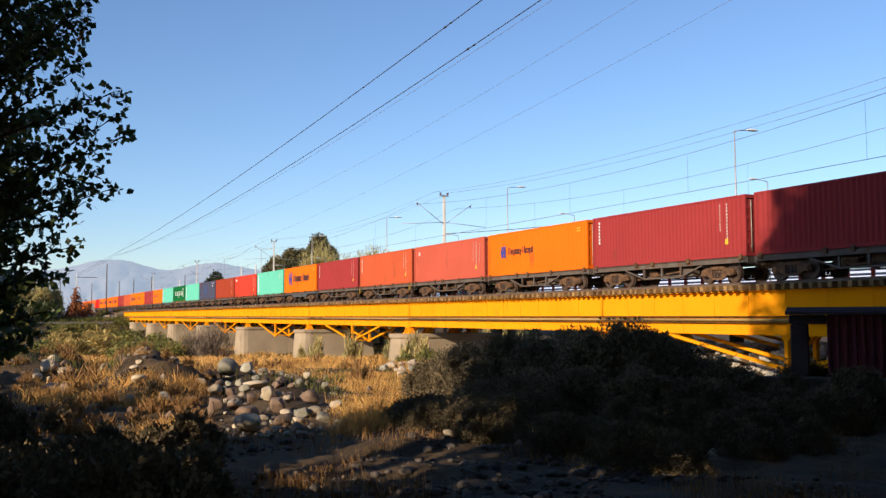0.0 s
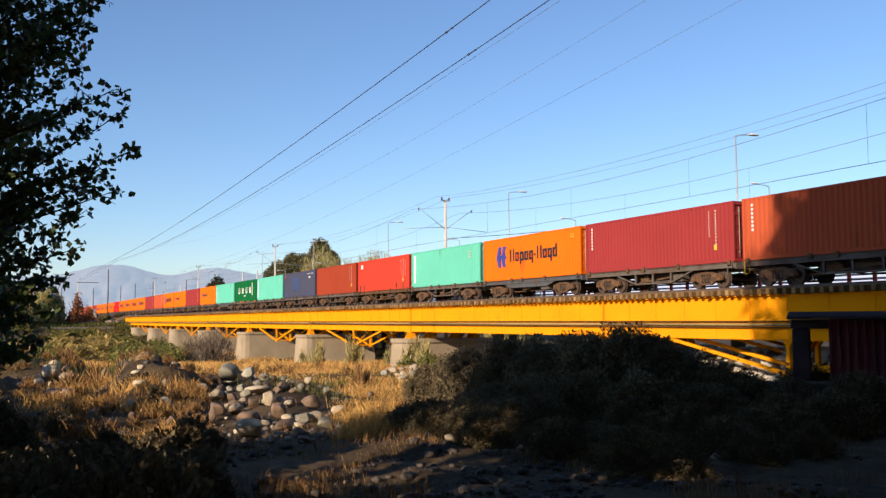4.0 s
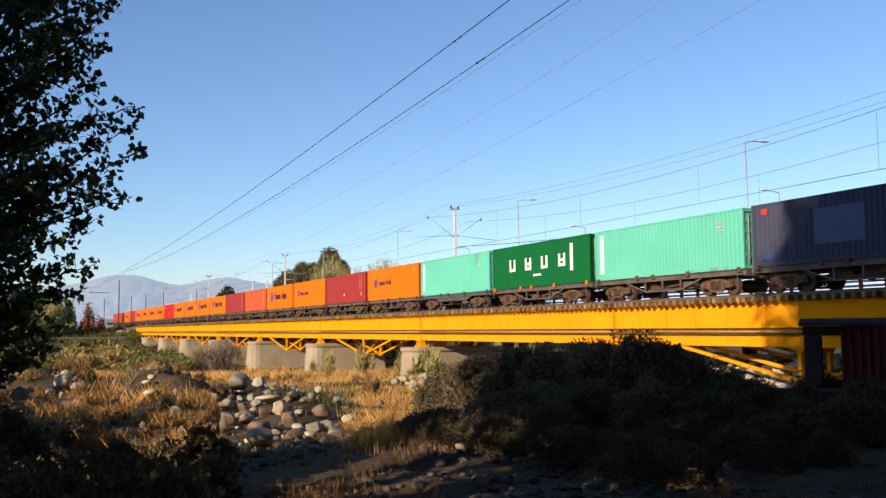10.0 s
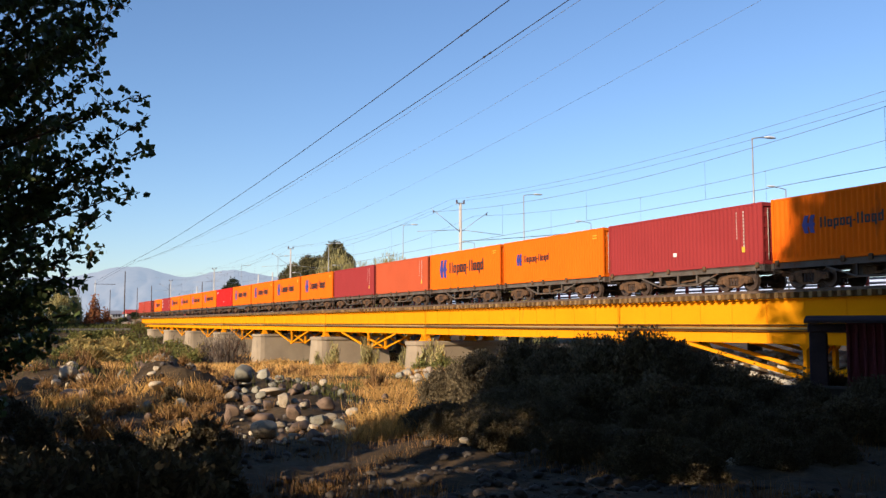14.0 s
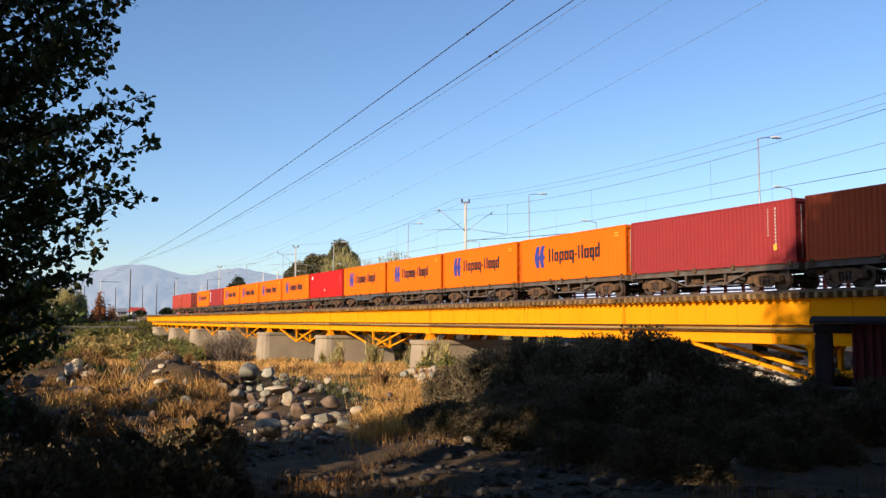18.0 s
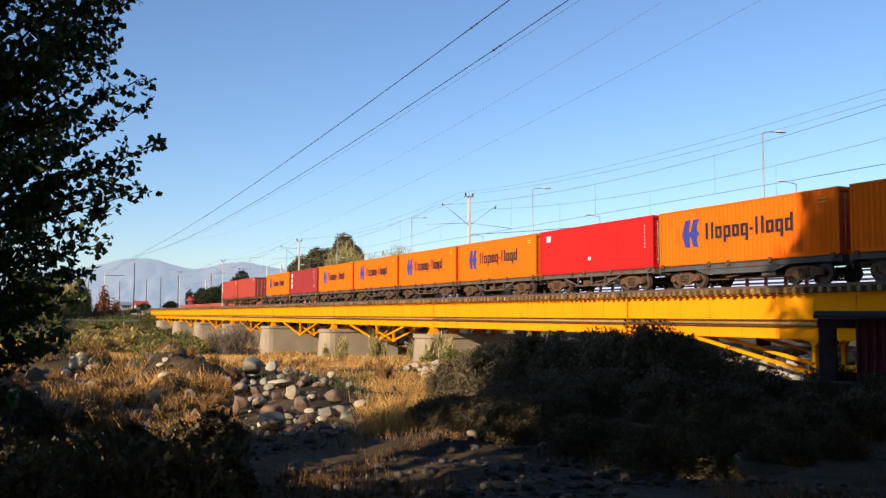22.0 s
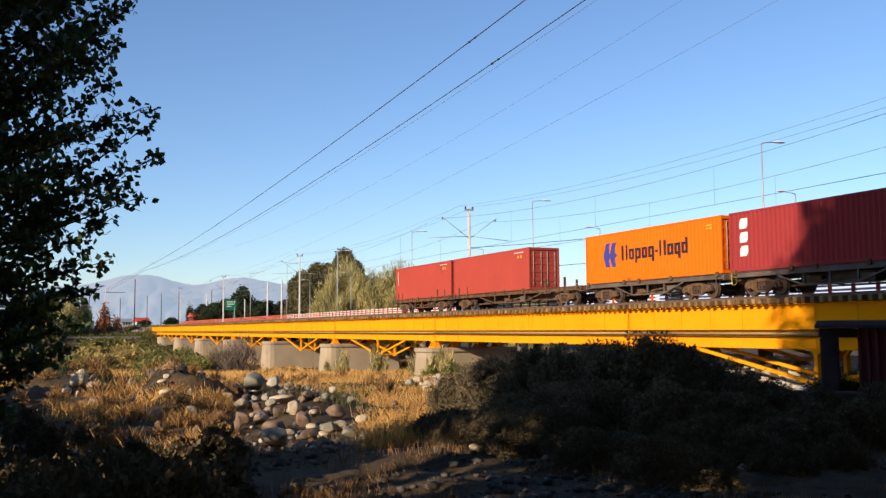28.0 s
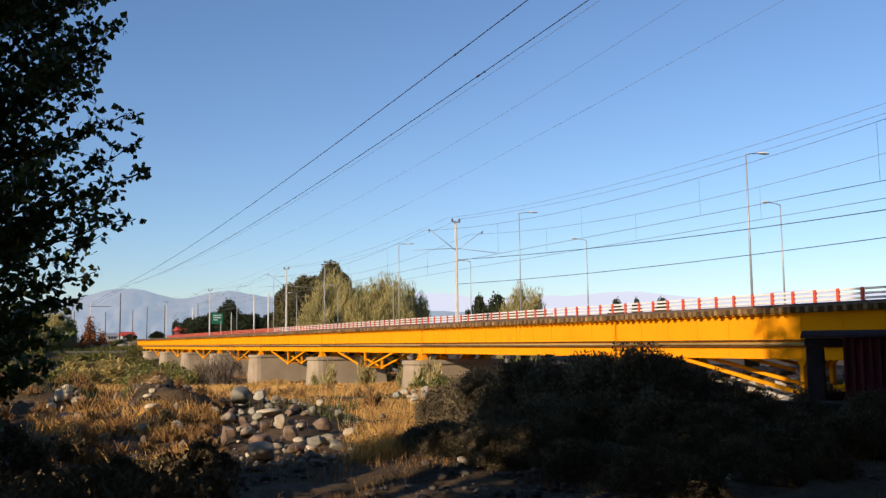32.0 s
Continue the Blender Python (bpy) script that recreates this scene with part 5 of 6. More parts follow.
def build_bushes():
    kinds = []
    for i in range(3):
        kinds.append(shrub("bush", "dense dark olive-green bush on the stony bank", "bush", "dark bushes on the bank", 2.0, 2.0, 0.035, "leaf_bush", 30000, 100, 10, stem_mat="bark", upright=1.2, long=2.6, shoots=130))
    spots = [  # bearing, distance, width and height factors
        (25.2, 27.5, 0.8, 0.66), (27.3, 26.0, 1.05, 0.90), (29.6, 24.5, 1.15, 1.02), (32.3, 23.5, 1.15, 1.0), (34.6, 22.5, 1.2, 1.06), (36.8, 22.0, 1.25, 1.12), (38.6, 22.5, 1.1, 1.06),
        (40.6, 23.0, 1.0, 0.84), (42.4, 22.0, 1.0, 0.68), (44.0, 21.5, 0.9, 0.56), (31.0, 20.5, 0.85, 0.6), (34.0, 19.5, 0.9, 0.6), (38.0, 19.0, 0.95, 0.62), (41.5, 19.5, 0.8, 0.5), (46.5, 22.5, 0.7, 0.5),
        (28.5, 22.5, 0.9, 0.48), (26.3, 29.0, 0.9, 0.74), (31.0, 25.5, 1.1, 1.06), (49.8, 21.5, 0.8, 0.62), (47.3, 25.0, 0.8, 0.6), (33.5, 27.0, 1.1, 1.05), (37.5, 26.0, 1.1, 1.1), (48.5, 20.0, 0.8, 0.45),
    ]
    for i, (az, d, w, h) in enumerate(spots):
        x, y = bearing(az, d)
        m = scaled(x, y, w, h * 1.0, 67 * i)
        if i < 3:
            kinds[i].matrix_basis = m
        else:
            place_copy(kinds[i % 3], m)
    rnd = random.Random(77)
    for i in range(80):                      # lower brush in front of them, down to the path
        az, d = rnd.uniform(23, 50), rnd.uniform(11.5, 19)
        if d < 11 + (az - 36) * 0.45 or (az < 37 and d < 16.5 - (az - 25) * 0.25):
            continue
        x, y = bearing(az, d)
        w = rnd.uniform(0.35, 0.7)
        place_copy(kinds[i % 3], scaled(x, y, w, rnd.uniform(0.18, 0.42), 83 * i))
    # low leafy growth on the shaded bank close to the camera
    k = shrub("weed_clump", "low clump of leafy green weeds on the bank", "weeds", "weeds on the bank", 1.0, 0.9, 0.05, "leaf_bush", 2200, 22, 14, upright=0.8, shoots=14)
    first = True
    for az, d, s in ((9.0, 7.4, 0.62), (14.2, 7.8, 0.35), (1.5, 9.0, 0.9), (4.0, 10.0, 0.8), (8.2, 12.5, 0.9), (10.2, 13.5, 0.95), (6.0, 15.0, 0.7), (1.0, 14.0, 1.0), (12.0, 17.0, 0.55),
                     (3.5, 19.5, 0.6), (0.5, 7.6, 1.0), (0.2, 22.0, 0.9), (8.6, 24.0, 0.5)):
        x, y = bearing(az, d)
        m = scaled(x, y, s, s * 0.9, 51 * d)
        if first:
            k.matrix_basis = m
            first = False
        else:
            place_copy(k, m)
    for i in range(40):
        az, d = rnd.uniform(-1.5, 11.0), rnd.uniform(7.5, 14.0)
        x, y = bearing(az, d)
        h = min(0.8, EYE_Z - ground_z(x, y) - d * math.tan(radians(6.6 + 0.12 * az)) + rnd.uniform(-0.08, 0.12))
        if h > 0.12:
            w = rnd.uniform(0.6, 1.1)
            place_copy(k, scaled(x, y, w, h / 0.9, 51 * i))
    # hedge added beyond the edge of the view to shade the near bank
    h = shrub("hedge_bush", "broad green hedge bush added out of view for shade", "bush", "hedge along the path", 3.2, 2.9, 0.20, "leaf_bush", 7000, 60, 8)
    first = True
    for x, y, s in ((-6.0, -35.6, 0.8), (-8.6, -35.8, 0.78), (-11.4, -36.3, 1.0), (-12.2, -35.9, 1.05), (-14.5, -36.4, 0.92), (-17.5, -36.4, 1.0), (-20.5, -36.3, 1.12), (-23.5, -36.6, 1.05), (-26.6, -36.5, 1.05), (-30.0, -36.6, 1.0), (-34.0, -36.8, 1.0)):
        m = scaled(x, y, s, 1.28 if x == -12.2 else s, 33 * x)
        if first:
            h.matrix_basis = m
            first = False
        else:
            place_copy(h, m)


def place_copy(ob, m):
    """A copy of a thing whose own size is not 1."""
    keep = ob.matrix_basis.copy()
    ob.matrix_basis = Matrix.Identity(4)
    made = copy_thing(ob, m)
    ob.matrix_basis = keep
    made.matrix_basis = m
    return made


def build_plain_shrubs():
    """Shrubs on the sunlit river bed and before the piers."""
    g = shrub("shrub", "green rounded shrub growing on the dry river bed", "shrub", "shrubs on the river bed", 3.0, 2.2, 0.16, "leaf_shrub", 2600, 34, 8)
    dry = shrub("shrub", "half-dry yellow-green shrub on the river bed", "shrub", "shrubs on the river bed", 3.0, 2.0, 0.12, "leaf_dry", 2600, 40, 10, long=3.5, upright=1.0)
    spots = ((2.5, 140, 1.9, 1.4), (4.2, 130, 1.9, 1.5), (5.9, 140, 2.0, 1.6), (7.6, 122, 1.9, 1.75), (9.2, 128, 1.7, 1.6), (3.4, 175, 2.2, 1.6), (5.3, 180, 2.2, 1.7), (8.5, 165, 2.0, 1.6), (6.9, 190, 2.2, 1.6), (10.3, 140, 1.3, 1.0), (1.0, 160, 1.7, 1.3), (9.3, 116, 1.3, 1.5), (10.4, 120, 1.2, 1.35), (11.2, 126, 1.1, 1.3), (0.5, 225, 2.2, 1.3), (2.0, 232, 2.2, 1.2), (3.6, 238, 1.8, 1.0), (5.0, 240, 2.0, 1.1), (6.2, 236, 1.6, 0.9), (1.2, 245, 2.4, 1.6),
                          (8.2, 118, 1.5, 1.5), (6.9, 120, 1.5, 1.45), (25.0, 62, 0.75, 0.85), (23.6, 66, 0.6, 0.7))
    for i, (az, d, w, h) in enumerate(spots):
        x, y = bearing(az, d)
        m = scaled(x, y, w, h, 40 * i)
        if i == 0:
            g.matrix_basis = m
        else:
            place_copy(dry if d < 200 and az < 11 and (az < 6.5 or az in (10.3, 10.4)) else g, m)
    dry.matrix_basis = scaled(*bearing(11.0, 150), 1.2, 1.0)
    b = shrub("bare_bush", "bare grey-brown bush of thin twigs", "bush", "", 4.6, 3.6, 0.05, "twig_grey", 1500, 40, 60, long=14, upright=1.5)
    b.matrix_basis = scaled(*bearing(12.0, 116), 1.25, 1.3)
    place_copy(b, scaled(*bearing(11.1, 118), 1.0, 1.1, 70))
    w = shrub("dry_weed", "brown dry weed clump of thin stalks", "weeds", "dry weeds on the river bed", 1.1, 0.8, 0.03, "dry_weed", 260, 14, 14, stem_mat="dry_weed", long=7, upright=1.3)
    rnd = random.Random(21)
    for i in range(200):
        az, dd = rnd.uniform(-1, 27), 30 * (120 / 30) ** rnd.random()
        if i >= 70:                          # on the mounds
            az, dd = rnd.choice((7.7, 3.5, 9.2, 5.6, 1.0, 10.6, 11.6)) + rnd.gauss(0, 1.2), rnd.uniform(19, 40)
        if abs(az - 15.8) < 3.5 and dd < 44:
            dd += 25
        s = rnd.uniform(0.6, 1.4) * (0.5 if i >= 70 else 1.0)
        mm = scaled(*bearing(az, dd), s, s * rnd.uniform(0.7, 1.1), 50 * i)
        if i == 0:
            w.matrix_basis = mm
        else:
            place_copy(w, mm)
    k = shrub("reed_shrub", "pale upright reed shrub at the foot of the pier", "shrub", "reeds by the piers", 1.5, 2.4, 0.09, "leaf_reed", 900, 22, 12, long=5, upright=2.2)
    for i, (az, d, s) in enumerate(((18.3, 92, 1.1), (20.3, 88, 1.2), (17.2, 96, 0.7), (22.6, 80, 0.9), (24.0, 74, 1.1), (24.8, 70, 1.0))):
        m = scaled(*bearing(az, d), s, s * 1.05, 70 * i)
        if i == 0:
            k.matrix_basis = m
        else:
            place_copy(k, m)


def blades(n, r0, r1, az0, az1, height, width, mat, name, label, keep=None, power=1.0, lean=0.5):
    u = rng.uniform(size=n)
    r = (r0 ** (1 - power) + u * (r1 ** (1 - power) - r0 ** (1 - power))) ** (1 / (1 - power)) if power != 1.0 else r0 * (r1 / r0) ** u
    az = np.radians(rng.uniform(az0, az1, n))
    x, y = EYE[0] - r * np.cos(az), EYE[1] + r * np.sin(az)
    ok = [i for i in range(n) if keep is None or keep(x[i], y[i], r[i])]
    x, y, r = x[ok], y[ok], r[ok]
    tuft = 5
    x, y, r = np.repeat(x, tuft), np.repeat(y, tuft), np.repeat(r, tuft)
    n = len(x)
    sp = 0.10 + 0.002 * r
    x = x + rng.normal(size=n) * sp
    y = y + rng.normal(size=n) * sp
    z = np.array([ground_z(a, b) for a, b in zip(x, y)]) - 0.03
    h = height * rng.uniform(0.45, 1.25, n)
    w = width * (0.6 + r * 0.013)
    t = rng.uniform(0, 2 * np.pi, n)
    le = lean * h * rng.uniform(0.1, 1.0, n) ** 1.5
    t2 = rng.uniform(0, 2 * np.pi, n)
    base = np.stack([x, y, z], 1)
    side = np.stack([np.cos(t) * w / 2, np.sin(t) * w / 2, np.zeros(n)], 1)
    mid = base + np.stack([np.cos(t2) * le * 0.4, np.sin(t2) * le * 0.4, h * 0.6], 1)
    tip = base + np.stack([np.cos(t2) * le, np.sin(t2) * le, h], 1)
    q = np.stack([base - side, base + side, mid + side * 0.7, tip, mid - side * 0.7], 1)
    ob = part(name, quads_mesh(name, q, mat, 5), None)
    return tagged(ob, label, "grass", kind="stuff")


def patchy(sc, cut, seed):
    return lambda x, y, r: noise.noise(Vector((x * sc, y * sc, seed))) > cut


def on_plain(x, y, r):
    """Dry grass keeps off the stone heap and grows in drifts."""
    az = math.degrees(math.atan2(y - EYE[1], EYE[0] - x))
    heap = math.exp(-((az - 15.3) / 4.2) ** 4) * (1 - smooth(38, 50, r))
    drift = noise.noise(Vector((x * 0.13, y * 0.13, 3.0))) + 0.6 * noise.noise(Vector((x * 0.5, y * 0.5, 5.0)))
    return drift - 1.3 * heap - 0.62 * mound(x, y) - 0.42 * (1 - smooth(10, 14, az)) * (1 - smooth(46, 62, r)) > -0.18


def by_path(x, y, r):
    """A band of grass that follows the outer edge of the path."""
    az = math.degrees(math.atan2(y - EYE[1], EYE[0] - x))
    mid = 11.6 + (az - 17.2) * 0.56
    return abs(r - mid) < 0.27 * (0.6 + noise.noise(Vector((x * 0.8, y * 0.8, 2.0))))


def build_grass():
    blades(26000, 17, 150, -4, 30, 0.36, 0.013, "dry_grass", "dry_grass", "tall straw-coloured dry grass on the river bed", on_plain, 1.2, 1.2)
    blades(12000, 60, 230, -4, 27, 0.55, 0.026, "dry_grass", "dry_grass", "tall straw-coloured dry grass on the river bed", patchy(0.10, -0.08, 2.0), 1.0, 1.1)
    blades(5000, 215, 300, -2, 12, 0.7, 0.05, "green_grass", "green_grass", "rough green grass on the far bank", patchy(0.06, -0.15, 4.0), 1.0, 1.0)
    blades(5000, 6, 26, -2, 50, 0.24, 0.008, "dry_weed", "dry_grass", "thin dry grass among the stones of the bank", patchy(0.35, 0.02, 8.0), 1.0)
    blades(7000, 10, 18, 15, 28, 0.16, 0.006, "dry_weed", "dry_grass", "fringe of dry brown grass along the path", by_path, 1.0, 0.8)
    blades(4500, 26, 140, -3, 27, 0.42, 0.022, "green_grass", "green_grass", "patches of greener grass on the river bed", patchy(0.12, 0.10, 6.0), 1.0)


def stone_mesh(seed, mat, n=10):
    """A rounded river stone about 1 m across."""
    bm = bmesh.new()
    bmesh.ops.create_icosphere(bm, subdivisions=3, radius=0.5)
    rnd = random.Random(int(seed * 10))
    flats = [(Vector((rnd.gauss(0, 1), rnd.gauss(0, 1), rnd.gauss(0, 1))).normalized(), rnd.uniform(0.27, 0.42)) for a in range(9)]
    for v in bm.verts:
        p = v.co.copy()
        k = 1 + 0.30 * noise.noise(p * 2.3 + Vector((seed, 0, 0))) + 0.10 * noise.noise(p * 6.0 + Vector((0, seed, 0)))
        v.co = p * k
        for w, cut in flats:                 # worn flats
            over = v.co.dot(w) - cut
            if over > 0:
                v.co -= w * over * 0.9
        v.co.z *= 0.9
    me = bpy.data.meshes.new("boulder")
    bm.to_mesh(me)
    bm.free()
    me.materials.append(MATS[mat])
    me.shade_smooth()
    return me


STONES = ("stone_pale", "stone_brown", "stone_grey")
HEAP_TOP = (  # x, y, width, height, tone
    (-28.4, -26.1, 0.72, 0.64, 2), (-26.3, -25.8, 0.7, 0.25, 0), (-25.2, -26.4, 0.41, 0.22, 2), (-23.6, -26.2, 0.3, 0.39, 0), (-23.6, -26.6, 0.36, 0.3, 1),
    (-24.0, -25.5, 0.25, 0.34, 1), (-27.5, -24.7, 0.46, 0.32, 1), (-30.0, -24.6, 0.34, 0.23, 2), (-27.9, -25.4, 0.28, 0.14, 2), (-29.1, -23.8, 0.34, 0.34, 1),
    (-24.8, -27.3, 0.44, 0.25, 0), (-26.5, -26.8, 0.37, 0.27, 1), (-24.7, -26.9, 0.28, 0.28, 1), (-24.3, -26.7, 0.25, 0.22, 0), (-23.8, -27.2, 0.18, 0.15, 0),
    (-26.7, -26.2, 0.24, 0.2, 2), (-25.8, -25.3, 0.2, 0.23, 1), (-26.1, -24.7, 0.23, 0.13, 0))
HEAP_FOOT = (
    (-21.6, -26.5, 0.44, 0.39, 1), (-22.9, -27.2, 0.35, 0.26, 2), (-20.6, -27.5, 0.52, 0.31, 1), (-17.9, -28.1, 0.52, 0.39, 0), (-20.0, -27.3, 0.28, 0.13, 0),
    (-21.1, -26.4, 0.33, 0.19, 0), (-19.6, -26.9, 0.61, 0.25, 1), (-18.3, -27.4, 0.31, 0.16, 0), (-22.8, -25.3, 0.53, 0.35, 1), (-20.5, -26.0, 0.4, 0.27, 0),
    (-19.6, -26.0, 0.38, 0.26, 2), (-22.2, -24.8, 0.38, 0.23, 0), (-21.4, -28.1, 0.16, 0.32, 1), (-19.0, -25.9, 0.15, 0.1, 2))
STRAYS = (
    (-24.3, -29.3, 0.42, 0.27, 0), (-32.3, -30.5, 0.56, 0.36, 0), (-23.0, -29.7, 0.31, 0.31, 2), (-22.8, -28.9, 0.43, 0.31, 2), (-26.0, -28.5, 0.26, 0.16, 2), (-25.5, -28.5, 0.22, 0.19, 0),
    (-27.8, -28.8, 0.24, 0.17, 0), (-19.7, -29.3, 0.22, 0.27, 1), (-32.8, -31.3, 0.20, 0.24, 0), (-21.8, -29.8, 0.19, 0.19, 1), (-19.4, -30.3, 0.27, 0.22, 2), (-20.5, -30.4, 0.23, 0.28, 2),
    (-18.1, -30.6, 0.20, 0.09, 0), (-18.1, -31.8, 0.22, 0.11, 2), (-15.3, -29.8, 0.13, 0.15, 1), (-18.3, -28.8, 0.12, 0.14, 0), (-16.8, -31.7, 0.23, 0.15, 2), (-14.2, -25.6, 0.24, 0.14, 0))
FAR_STRAYS = (
    (-53.3, -10.2, 0.64, 0.50, 0), (-42.2, -14.4, 0.56, 0.39, 0), (-51.9, -11.4, 0.69, 0.41, 2), (-20.4, -15.6, 0.55, 0.42, 0), (-20.0, -12.0, 0.28, 0.18, 0), (-29.6, -30.7, 0.15, 0.18, 0),
    (-31.8, -31.0, 0.14, 0.23, 0), (-22.4, -30.6, 0.19, 0.14, 2))


def build_stones():
    meshes = {(t, k): stone_mesh(11.3 * k + 3 * t, STONES[t]) for t in range(3) for k in range(7)}
    names = ("pale cream rounded river boulder", "brown rounded river boulder", "grey rounded river boulder")
    rnd = random.Random(5)

    def put(x, y, w, h, tone, group):
        ob = new("boulder", meshes[(tone, rnd.randrange(7))])
        depth = w * rnd.uniform(0.75, 1.1)
        ob.matrix_basis = pose(x, y, ground_z(x, y) + h * 0.40, rnd.uniform(-12, 12), rnd.uniform(-12, 12), rnd.uniform(-25, 25) + 60) @ Matrix.Diagonal((depth, w, h * 1.12, 1))
        tagged(ob, names[tone] + " on the river bed", "boulder", group)

    for x, y, w, h, tone in HEAP_TOP + HEAP_FOOT:
        put(x, y, w * 1.12, h * 1.1, tone, "heaped river boulders")
    for x, y, w, h, tone in STRAYS + FAR_STRAYS:
        put(x, y, w, h, tone, "scattered river boulders")
    for i in range(225):                     # more of the heap, and stones strewn on the bank
        if i < 125:
            f = rnd.random() ** 1.2
            d = 17.0 * (42 / 17.0) ** f
            az = rnd.gauss(15.6 - 1.0 * f, 2.0)
            w = (0.15 + 0.30 * rnd.random() ** 2.0) * (0.75 + 0.6 * f)
            x, y = bearing(az, d)
            put(x, y, w, w * rnd.uniform(0.5, 0.85), rnd.choice((0, 1, 1, 1, 2, 2)), "heaped river boulders")
        elif i < 175:
            d = rnd.uniform(26, 43)
            az = rnd.choice((rnd.gauss(7.8, 0.9), rnd.gauss(8.4, 1.4), rnd.gauss(3.2, 1.4)))
            w = 0.16 + 0.5 * rnd.random() ** 1.6
            x, y = bearing(az, d)
            put(x, y, w, w * rnd.uniform(0.5, 0.85), rnd.choice((0, 0, 1, 1, 2)), "scattered river boulders")
        else:
            d = rnd.uniform(15, 46)
            az = rnd.uniform(1, 47) if rnd.random() < 0.5 else rnd.uniform(2, 13)
            w = rnd.uniform(0.10, 0.26) * (0.5 + d / 40)
            x, y = bearing(az, d)
            put(x, y, w, w * rnd.uniform(0.5, 0.8), rnd.choice((0, 0, 1, 2)), "scattered river boulders")
    for i in range(12):
        x, y = bearing(rnd.uniform(22.2, 24.8), rnd.uniform(52, 68))
        w = rnd.uniform(0.35, 0.95)
        put(x, y, w, w * 0.7, rnd.choice((0, 0, 0, 2)), "scattered river boulders")
    for i in range(44):
        x, y = rnd.uniform(-266, -257), rnd.uniform(-13, -3.4)
        w = rnd.uniform(0.6, 1.6)
        put(x, y, w, w * 0.75, rnd.choice((0, 0, 2)), "rocks beside the abutment")
    # shingle
    ico = bmesh.new()
    bmesh.ops.create_icosphere(ico, subdivisions=1, radius=0.5)
    iv = np.array([list(v.co) for v in ico.verts])
    fi = [tuple(v.index for v in f.verts) for f in ico.faces]
    ico.free()
    allv, allf = [], []
    for i in range(8200):
        if i < 7200:
            d = 6.5 * (34 / 6.5) ** rnd.random()
            az = rnd.uniform(-1, 50)
        else:
            d = rnd.uniform(30, 75)
            az = rnd.uniform(8, 34)
        x, y = bearing(az, d)
        if noise.noise(Vector((x * 0.3, y * 0.3, 9))) < -0.05:
            continue
        s = (0.03 + 0.15 * rnd.random() ** 5) * (1 + d * 0.012)
        p = iv * np.array([s * rnd.uniform(0.8, 1.3), s, s * rnd.uniform(0.5, 0.8)]) * (1 + 0.12 * rng.normal(size=(len(iv), 1)))
        c, sn = math.cos(i), math.sin(i)
        p = np.stack([p[:, 0] * c - p[:, 1] * sn, p[:, 0] * sn + p[:, 1] * c, p[:, 2]], 1) + np.array([x, y, ground_z(x, y) + s * 0.15])
        n0 = len(allv)
        allv += [tuple(q) for q in p]
        allf += [tuple(k + n0 for k in f) for f in fi]
    s = Shape()
    s.v, s.f, s.smooth = allv, allf, True
    tagged(part("shingle", s, "shingle_stone"), "small grey and brown pebbles strewn on the bank", "pebbles", kind="stuff")


def build_rubble():
    """Pale river stones in the sun beyond the bridge."""
    rnd = random.Random(12)
    ico = bmesh.new()
    bmesh.ops.create_icosphere(ico, subdivisions=1, radius=0.5)
    iv = np.array([list(v.co) for v in ico.verts])
    fi = [tuple(v.index for v in f.verts) for f in ico.faces]
    ico.free()
    s = Shape()
    for i in range(1400):
        x, y = rnd.uniform(-58, -24), rnd.uniform(-1.6, 8.0)
        w = rnd.uniform(0.2, 0.8)
        p = iv * np.array([w, w * rnd.uniform(0.7, 1.1), w * 0.6]) * (1 + 0.13 * rng.normal(size=(len(iv), 1))) + np.array([x, y, ground_z(x, y) + w * 0.12])
        s.add([tuple(q) for q in p], fi)
    tagged(part("river_rubble", s, "rubble_pale"), "pale sunlit river rubble beyond the bridge", "rubble", kind="stuff")


